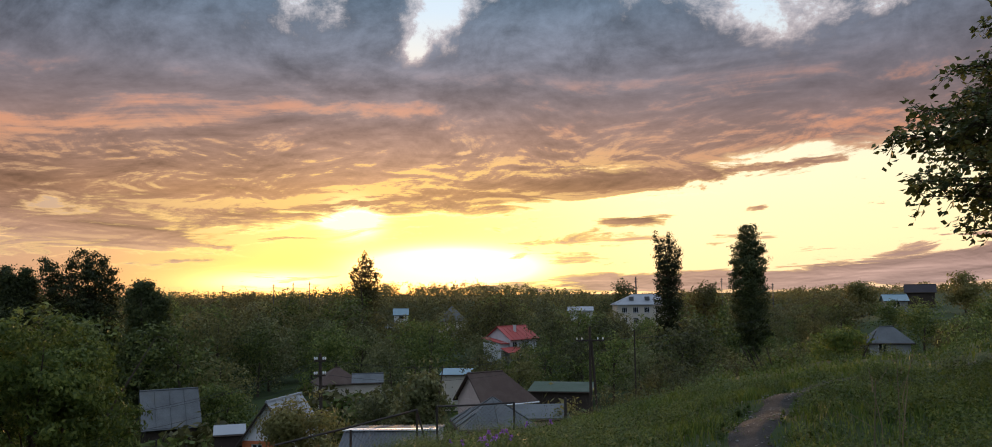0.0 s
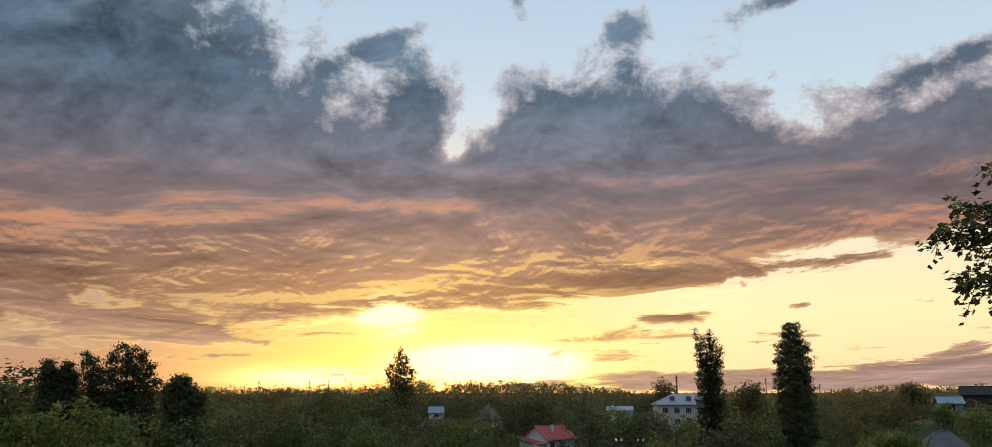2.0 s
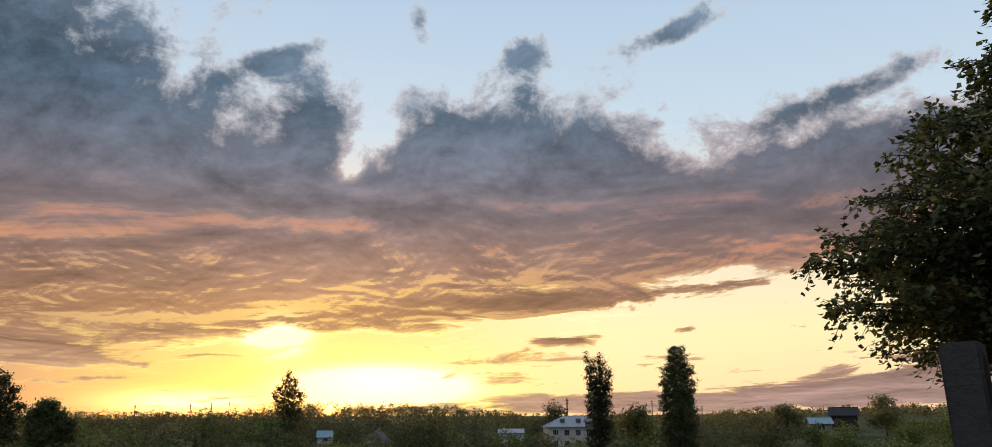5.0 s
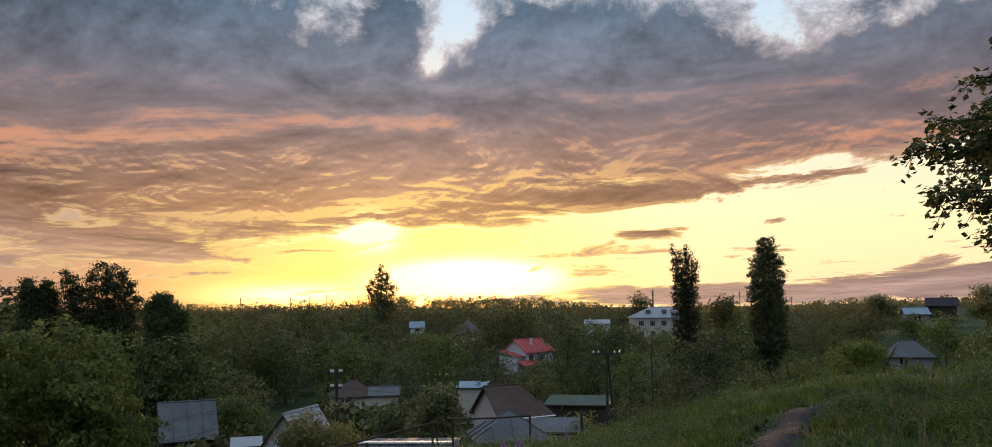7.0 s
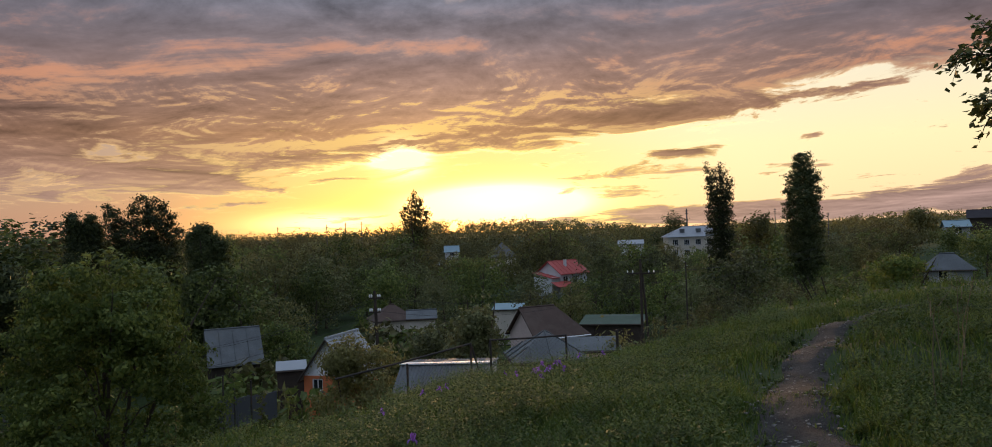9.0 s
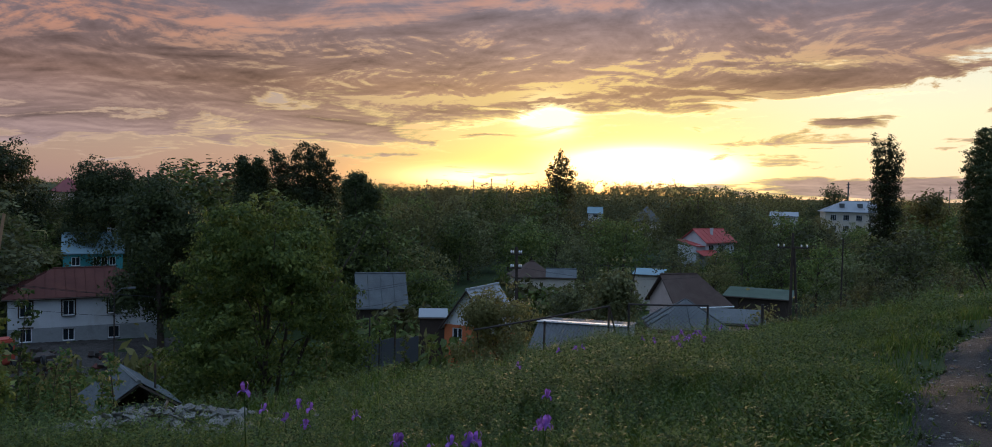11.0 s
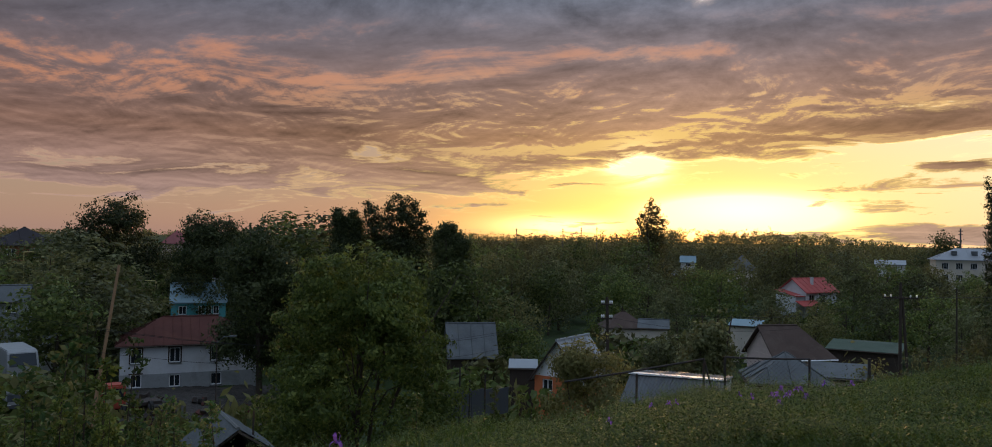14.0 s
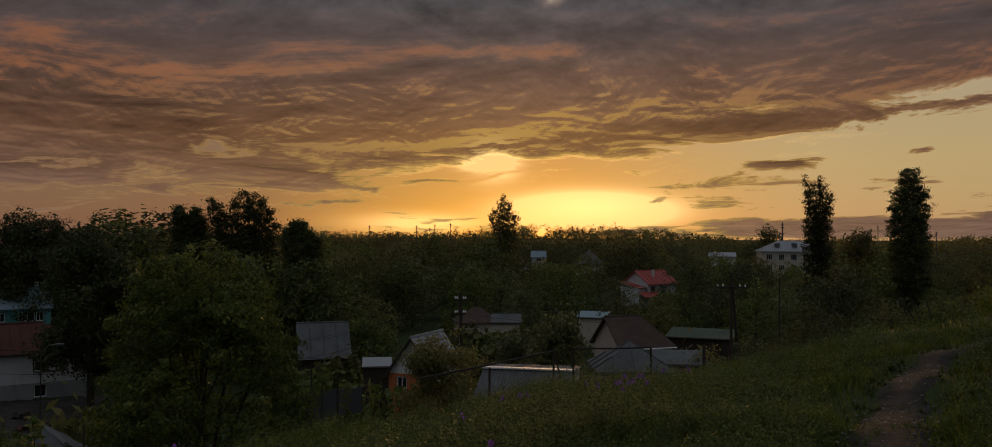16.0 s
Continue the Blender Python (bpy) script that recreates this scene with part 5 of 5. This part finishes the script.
tractor_cab()
rng = np.random.default_rng(93)
for k in range(26):
    az, d = rng.uniform(-37.5, -27.5), rng.uniform(60, 76)
    root = thing("scrap_heap", facing(az, d, land_at(az, d) - 0.1, rng.uniform(0, 90)), "dark heap of scrap and timber in the yard", "scrap", "scrap in the yard")
    for _ in range(7):
        bm = bmesh.new()
        box(bm, rng.normal(0, 0.7), rng.normal(0, 0.5), rng.uniform(0, 0.3), rng.uniform(0.3, 1.5), rng.uniform(0.12, 0.4), rng.uniform(0.1, 0.45), Euler(rng.normal(0, 0.3, 3)).to_matrix().to_4x4())
        part("piece", bm, ["timber", "steel", "steel", "timber", "steel", "rust_roof"][int(rng.integers(0, 6))], root)

# concrete gate pillar by the path
z = land_at(44.5, 5.6)
root = thing("gate_pillar", facing(46.8, 5.6, z, -6), "weathered grey concrete gate pillar of two posts", "pillar")
for x, w, h, tilt in ((-0.2, 0.22, at_height(4.2, 5.6) - z, 1.6), (0.12, 0.34, at_height(4.6, 5.6) - z, 0.8)):
    bm = bmesh.new()
    box(bm, 0, 0, -0.4, w, 0.24, h + 0.4)
    bmesh.ops.bevel(bm, geom=bm.edges[:], offset=0.015, segments=2, affect="EDGES")
    o = part("post", bm, "concrete", root)
    o.matrix_basis = pose(x, 0, 0, 0, tilt * -1, 0)

# yellow gas pipes on the hillside
for pts in ([(-43.4, 112, -1.9), (-41.4, 112, -1.9), (-41.4, 112, -1.2), (-40.6, 112, -1.2)], [(-35.4, 112, -3.0), (-33.9, 112, -3.05), (-33.7, 112, -3.4)]):
    line = [polar(a, d, at_height(e, d)) for a, d, e in pts]
    root = thing("gas_pipe", Matrix(), "thin yellow gas pipe on posts across gardens", "pipe", "gas pipes")
    bm = bmesh.new()
    for p, q in zip(line, line[1:]):
        tube(bm, [p, q + Vector((0.001, 0, 0))], 0.07, 5)
    part("pipe", bm, "yellow", root)
    for p in (line[0], line[1]):
        bm = bmesh.new()
        tube(bm, [Vector((p.x, p.y, float(land(p.x, p.y)) - 0.3)), p], 0.05, 5)
        part("post", bm, "yellow", root)

# trodden yard in front of the two-storey house
na_, nr_ = 28, 14
vs = [(*polar(-38.5 + 12.5 * i / na_, 57 + 24 * j / nr_ + 1.2 * math.sin(i * 1.7)).xy,) for i in range(na_ + 1) for j in range(nr_ + 1)]
vs = [(x, y, float(land(x, y)) + 0.06) for x, y in vs]
fs = [(i * (nr_ + 1) + j, i * (nr_ + 1) + j + 1, (i + 1) * (nr_ + 1) + j + 1, (i + 1) * (nr_ + 1) + j) for i in range(na_) for j in range(nr_)]
tagged(new("yard", raw_mesh("yard", vs, fs, "dirt")), "bare trodden earth of a cluttered yard", "yard", kind="structure")


# ---- path, rubble, grass, flowers ----
rng = np.random.default_rng(101)
verts, faces = [], []
cross = (-1, -0.7, -0.35, 0, 0.35, 0.7, 1)
for i, p in enumerate(path_line):
    q, o = path_line[min(i + 1, len(path_line) - 1)], path_line[max(i - 1, 0)]
    way = Vector((q.x - o.x, q.y - o.y, 0)).normalized()
    side = Vector((way.y, -way.x, 0))
    wl, wr = p.z * (1 + 0.45 * noise.noise((p.x * 1.3, p.y * 1.3, 1))), p.z * (1 + 0.45 * noise.noise((p.x * 1.3, p.y * 1.3, 7)))
    for c in cross:
        s = side * (c * (wr if c > 0 else wl) * 1.15)
        x, y = p.x + s.x, p.y + s.y
        verts.append((x, y, float(land(x, y)) + 0.055 - 0.07 * abs(c) ** 3 + 0.012 * noise.noise((x * 3, y * 3, 0))))
n = len(cross)
faces = [(i * n + k, (i + 1) * n + k, (i + 1) * n + k + 1, i * n + k + 1) for i in range(len(path_line) - 1) for k in range(n - 1)]
tagged(new("path", raw_mesh("path", verts, faces, "dirt")), "narrow trodden dirt path through the grass", "path", kind="structure")


def pebble_mesh(seed, name="stone"):
    bm = bmesh.new()
    bmesh.ops.create_icosphere(bm, subdivisions=1, radius=0.5)
    r = np.random.default_rng(seed)
    for v in bm.verts:
        v.co *= r.uniform(0.7, 1.15)
        v.co.z *= 0.55
    return mesh_of(name, bm, "stone")


stones = [pebble_mesh(k) for k in range(4)]
# small stones trodden into the path
vs, fs = [], []
base = np.array([v.co[:] for v in stones[0].vertices])
tri = np.array([p.vertices[:] for p in stones[0].polygons])
for k in range(1700):
    p = path_line[int(rng.integers(0, len(path_line)))]
    x, y = p.x + rng.normal(0, 0.22), p.y + rng.normal(0, 0.22)
    s = 0.01 + 0.045 * rng.uniform(0, 1) ** 2.5
    a = rng.uniform(0, 6.28)
    rot = np.array([[math.cos(a), -math.sin(a), 0], [math.sin(a), math.cos(a), 0], [0, 0, 1]])
    vs.append((base * rng.uniform(0.6, 1.3, (1, 3)) * s) @ rot.T + np.array([x, y, float(land(x, y)) + 0.05]))
    fs.append(tri + k * len(base))
tagged(new("path_gravel", raw_mesh("path_gravel", np.concatenate(vs), np.concatenate(fs), "stone")), "pale pebbles scattered on the path", "gravel", kind="stuff")

# rubble heap on the brow
heap = thing("rubble_heap", facing(-27.9, 8.9, land_at(-27.9, 8.9) + 0.24, 0), "heap of broken grey stone and slate on the brow", "rubble")
for k in range(290):
    o = part("stone", stones[k % 4], "stone", heap)
    x, y = rng.normal(0, 0.62), rng.normal(0, 0.3)
    s = rng.uniform(0.04, 0.15)
    o.matrix_basis = Matrix.Translation((x, y, 0.24 * math.exp(-(x / 0.9) ** 2 - (y / 0.45) ** 2) - 0.02)) @ Euler(rng.normal(0, 0.5, 3)).to_matrix().to_4x4() @ Matrix.Diagonal((s * 1.6, s * 1.1, s * 0.45, 1))


def path_gap(x, y):
    """The distance from the path's edge."""
    line = np.array([(p.x, p.y, p.z) for p in path_line])
    d = np.hypot(x[:, None] - line[None, :, 0], y[:, None] - line[None, :, 1]) - line[None, :, 2] * 1.05
    return d.min(1)


def scatter(n, r0, r1, seed, lo=-54, hi=56, power=0.5):
    r = np.random.default_rng(seed)
    az = np.radians(r.uniform(lo, hi, n))
    d = (r0 ** (1 / power) + (r1 ** (1 / power) - r0 ** (1 / power)) * r.uniform(0, 1, n)) ** power
    x, y = d * np.sin(az), d * np.cos(az)
    brow = np.interp(np.degrees(az), BROW[:, 0], BROW[:, 1])
    keep = (d < brow + 7) & (path_gap(x, y) > 0.05 - 0.42 * r.uniform(0, 1, n) ** 2.2)
    return x[keep], y[keep], d[keep], r


def blades(n, r0, r1, seed, height, width, lo=-54, hi=56):
    """Grass blades: two quads each, bent over."""
    x, y, d, r = scatter(n, r0, r1, seed, lo, hi)
    z = land(x, y)
    n = len(x)
    patch = 0.65 + 0.7 * (0.5 + 0.5 * np.sin(x * 0.9 + 1.3 * np.sin(y * 0.6)) * np.cos(y * 0.8))
    edge = np.clip(path_gap(x, y) / 0.3, 0.3, 1)
    h = height * patch * edge * r.uniform(0.5, 1.25, n)
    a, b = r.uniform(0, 6.28, n), r.uniform(0, 6.28, n)
    w = width * r.uniform(0.6, 1.3, n)
    ux, uy = np.cos(a) * w / 2, np.sin(a) * w / 2
    bx, by = np.cos(b) * h * 0.45, np.sin(b) * h * 0.45
    root, mid, tip = np.stack([x, y, z - 0.03], 1), np.stack([x + bx * 0.3, y + by * 0.3, z + h * 0.6], 1), np.stack([x + bx, y + by, z + h], 1)
    u = np.stack([ux, uy, ux * 0], 1)
    v = np.stack([root - u, root + u, mid + u * 0.8, mid - u * 0.8, tip + u * 0.12, tip - u * 0.12], 1).reshape(-1, 3)
    k = np.arange(n)[:, None] * 6
    f = np.concatenate([k + np.array([0, 1, 2, 3]), k + np.array([3, 2, 4, 5])])
    return v, f


def weeds(n, r0, r1, seed, height, leaf, stems, leaves):
    """Feathery weeds: upright stems ringed with small leaves, larger below."""
    x, y, d, r = scatter(n // 5, r0, r1, seed)
    x, y = (np.repeat(q, 5) + r.normal(0, 0.13 + 0.004 * r0, len(q) * 5) for q in (x, y))
    z = land(x, y)
    n = len(x)
    tuft = np.repeat(r.uniform(0.55, 1.25, n // 5), 5)
    patch = tuft * 0.6 + 0.8 * tuft * (0.5 + 0.5 * np.sin(x * 0.7 + 2 + 1.1 * np.sin(y * 0.5)) * np.cos(y * 0.55 + 1))
    edge = np.clip(path_gap(x, y) / 0.35, 0.25, 1)
    h = height * patch * edge * r.uniform(0.6, 1.2, n)
    m = stems * leaves
    lean_a = np.repeat(r.uniform(0, 6.28, (n, stems)), leaves, 1)
    lean = np.repeat(r.uniform(0.05, 0.5, (n, stems)), leaves, 1)
    t = np.tile(np.linspace(0.15, 1.0, leaves), (n, stems))
    hh = h[:, None] * np.repeat(r.uniform(0.6, 1.1, (n, stems)), leaves, 1)
    cx = x[:, None] + np.cos(lean_a) * lean * hh * t
    cy = y[:, None] + np.sin(lean_a) * lean * hh * t
    cz = z[:, None] + hh * t
    c = np.stack([cx, cy, cz], -1).reshape(-1, 3)
    k = n * m
    ang = r.uniform(0, 6.28, k)
    rise = r.uniform(0.0, 0.9, k)
    way = np.stack([np.cos(ang), np.sin(ang), rise], 1)
    way /= np.linalg.norm(way, axis=1, keepdims=True)
    side = np.stack([-np.sin(ang), np.cos(ang), r.uniform(-0.4, 0.4, k)], 1)
    s = (leaf * (1.25 - 0.75 * t).reshape(-1) * r.uniform(0.6, 1.3, k) * np.repeat(0.5 + 0.5 * edge, m))[:, None]
    v = np.stack([c, c + way * s * 0.5 + side * s * 0.2, c + way * s, c + way * s * 0.5 - side * s * 0.2], 1).reshape(-1, 3)
    return v, np.arange(len(v)).reshape(-1, 4)


def stuff(name, pieces, material, label, category):
    vs, fs, k = [], [], 0
    for v, f in pieces:
        vs.append(v)
        fs.append(f + k)
        k += len(v)
    tagged(new(name, raw_mesh(name, np.concatenate(vs), np.concatenate(fs), material)), label, category, kind="stuff")


stuff("grass", [blades(60000, 1.2, 9, 111, 0.22, 0.009), blades(26000, 0.5, 9, 114, 0.22, 0.02, -180, 180), blades(80000, 8, 26, 112, 0.2, 0.016), blades(24000, 24, 62, 113, 0.22, 0.05)], "blade", "thick green meadow grass on the hill", "grass")
stuff("weeds", [weeds(3200, 2.2, 9, 121, 0.46, 0.05, 6, 18), weeds(7500, 8, 22, 122, 0.46, 0.068, 5, 11), weeds(7500, 20, 62, 123, 0.45, 0.13, 3, 7)], "weed", "feathery green weeds growing through the grass", "weeds")

# irises
def iris_thing():
    root = thing("iris", Matrix(), "purple iris in bloom among the grass", "flower", "irises in the grass")
    r = np.random.default_rng(131)
    bm = bmesh.new()
    tube(bm, [(0, 0, 0), (0.01, 0, 0.5), (0.0, 0.0, 0.95)], [0.009, 0.008, 0.006], 5)
    part("stem", bm, "blade", root)
    for k in range(4):
        a = k * 1.57 + 0.3
        bm = bmesh.new()
        w = 0.014
        pts = [(0.01, 0), (0.03, 0.2), (0.08, 0.4)]
        line = [(math.cos(a) * o, math.sin(a) * o, z) for o, z in pts]
        vs = [[bm.verts.new((x - math.sin(a) * w * s * f, y + math.cos(a) * w * s * f, z)) for s in (-1, 1)] for (x, y, z), f in zip(line, (1, 0.9, 0.1))]
        for p, q in zip(vs, vs[1:]):
            bm.faces.new((p[0], p[1], q[1], q[0]))
        part("leaf", bm, "blade", root)
    for k in range(6):
        a = k * 1.047
        bm = bmesh.new()
        up = k % 2 == 0
        prof = [(0.005, 0.6, 0.006), (0.03, 0.64, 0.022), (0.045, 0.69, 0.026), (0.025, 0.72, 0.01)] if up else [(0.005, 0.6, 0.006), (0.04, 0.625, 0.022), (0.075, 0.6, 0.028), (0.085, 0.56, 0.012)]
        vs = [[bm.verts.new((math.cos(a) * o - math.sin(a) * w * s, math.sin(a) * o + math.cos(a) * w * s, z + 0.35 + 0.006 * abs(s))) for s in (-1, 0, 1)] for o, z, w in prof]
        for p, q in zip(vs, vs[1:]):
            for j in (0, 1):
                bm.faces.new((p[j], p[j + 1], q[j + 1], q[j]))
        part("petal", bm, "iris", root)
    return root


first = iris_thing()
r = np.random.default_rng(132)
spots = [(-21.9, 6.8), (-21.5, 6.9), (-19.0, 7.4), (-19.4, 6.7), (-18.4, 6.5), (-18.0, 6.7), (-12.6, 4.7), (-12.3, 4.8), (-11.4, 4.65), (-11.2, 4.75), (-8.2, 4.6), (-7.8, 4.55), (-7.4, 4.65), (-7.1, 4.6), (-6.7, 4.7), (-6.4, 4.6), (-6.0, 4.65),
         (-1.5, 4.9), (-1.2, 5.0), (-1.0, 4.85), (-1.3, 6.6), (0.2, 11.5), (1.0, 11.8), (1.8, 11.0), (6.0, 11.5), (6.4, 11.2), (8.2, 11.6), (8.5, 11.9), (8.8, 11.4), (9.1, 12.2), (9.4, 11.7), (9.8, 12.0), (9.0, 11.0), (8.6, 11.2), (10.2, 11.4), (11.6, 13.0), (13.2, 14.0), (-3.0, 9.0), (-14.5, 6.6)]
for k, (az, d) in enumerate(spots):
    p = polar(az, d)
    m = pose(p.x, p.y, float(land(p.x, p.y)) - 0.05, r.normal(0, 6), r.normal(0, 6), r.uniform(0, 360)) @ Matrix.Diagonal((0.72, 0.72, r.uniform(0.6, 0.76), 1))
    if k == 0:
        first.matrix_basis = m
    else:
        copy_thing(first, m)


# leafy shoots on the near slope
def sapling(seed, h, leaf, label, shoots):
    rr_ = np.random.default_rng(seed)
    root = thing("sapling", Matrix(), label, "sapling", "saplings on the slope")
    bm = bmesh.new()
    centres = []
    for s in range(shoots):
        a, lean = rr_.uniform(0, 6.28), rr_.uniform(0.02, 0.08) if s == 0 else rr_.uniform(0.12, 0.4)
        hh = h * (1.0 if s == 0 else rr_.uniform(0.3, 0.6))
        line = [Vector((math.cos(a) * lean * hh * q * q, math.sin(a) * lean * hh * q * q, hh * q)) for q in (0, 0.3, 0.6, 0.85, 1)]
        tube(bm, line, [0.022, 0.018, 0.013, 0.008, 0.004], 5)
        for q in np.linspace(0.22, 1, 15):
            b = Vector((math.cos(a) * lean * hh * q * q, math.sin(a) * lean * hh * q * q, hh * q))
            ta = rr_.uniform(0, 6.28)
            tip = b + Vector((math.cos(ta), math.sin(ta), 0.25)) * (0.2 * (1.15 - q) + 0.1)
            tube(bm, [b, tip], [0.006, 0.002], 3)
            centres += [b.lerp(tip, f) for f in (0.35, 0.7, 1.0)]
    part("stem", bm, "bark", root)
    v, f = leaf_quads(rr_, [tuple(c) for c in centres], 9, 0.055, 0.095, 0.4)
    part("foliage", raw_mesh("foliage", v, f, leaf), leaf, root)
    return root


saps = [sapling(141, 3.4, "ruddy", "tall leafy sapling shoots with reddish young leaves", 4), sapling(142, 2.6, "fresh", "bushy green sapling on the near slope", 9), sapling(143, 2.2, "ruddy", "tall leafy sapling shoots with reddish young leaves", 5)]
stand = [(-38.0, 13.0, 0, 0.92), (-35.8, 13.2, 0, 0.9), (-39.6, 12.5, 2, 1.1), (-40.8, 12.8, 2, 0.9), (-36.9, 12.2, 1, 0.8), (-43.5, 13.6, 1, 0.6), (-45.5, 13.0, 1, 0.55), (-47.4, 13.5, 1, 0.6), (-32.6, 11.2, 2, 0.5), (-39.4, 11.4, 1, 0.7),
         (-42.6, 11.6, 1, 0.7), (-36.6, 11.0, 1, 0.5), (-33.8, 10.8, 2, 0.45), (-44.6, 11.2, 1, 0.55), (-50, 12.8, 1, 0.8), (-46, 16, 1, 0.7), (-42, 17, 1, 0.8), (-35, 20, 1, 0.7), (-49, 20, 1, 0.9), (-44.5, 24, 1, 0.9), (-33, 25, 1, 0.8),
         (-43.0, 10.6, 1, 0.62), (-41.2, 11.2, 1, 0.66), (-38.6, 11.0, 1, 0.6), (-37.0, 11.5, 1, 0.66), (-34.9, 11.0, 1, 0.56), (-45.2, 10.6, 1, 0.62), (-47.0, 11.2, 1, 0.7), (-31.0, 13.5, 2, 0.75), (-30.0, 12.4, 2, 0.6), (-34.2, 14.0, 2, 0.8), (-16.5, 14.5, 2, 0.5), (-11, 15.5, 1, 0.5), (-9.0, 17.5, 1, 0.6)]
used = set()
for az, d, k, s in stand:
    p = polar(az, d)
    m = pose(p.x, p.y, float(land(p.x, p.y)) - 0.1, 0, 0, r.uniform(0, 360)) @ Matrix.Diagonal((s, s, s, 1))
    if k not in used:
        saps[k].matrix_basis = m
        used.add(k)
    else:
        copy_thing(saps[k], m)

# dry stalks by the path
for k in range(5):
    az, d = r.uniform(33, 39), r.uniform(7.5, 12)
    root = thing("dry_stalk", stood(az, d, 1, r.uniform(0, 360), 1, 0.05), "thin dry stalk standing in the grass", "stalk", "dry stalks")
    bm = bmesh.new()
    hh = r.uniform(0.7, 1.15)
    tube(bm, [(0, 0, 0), (0.03, 0.02, hh * 0.5), (r.normal(0, 0.12), r.normal(0, 0.12), hh)], [0.007, 0.006, 0.003], 4)
    for q in (0.6, 0.75, 0.9):
        tube(bm, [(0.03, 0.02, hh * q), (0.03 + r.normal(0, 0.1), 0.02 + r.normal(0, 0.1), hh * (q + 0.12))], [0.004, 0.002], 3)
    part("stem", bm, "dry", root)
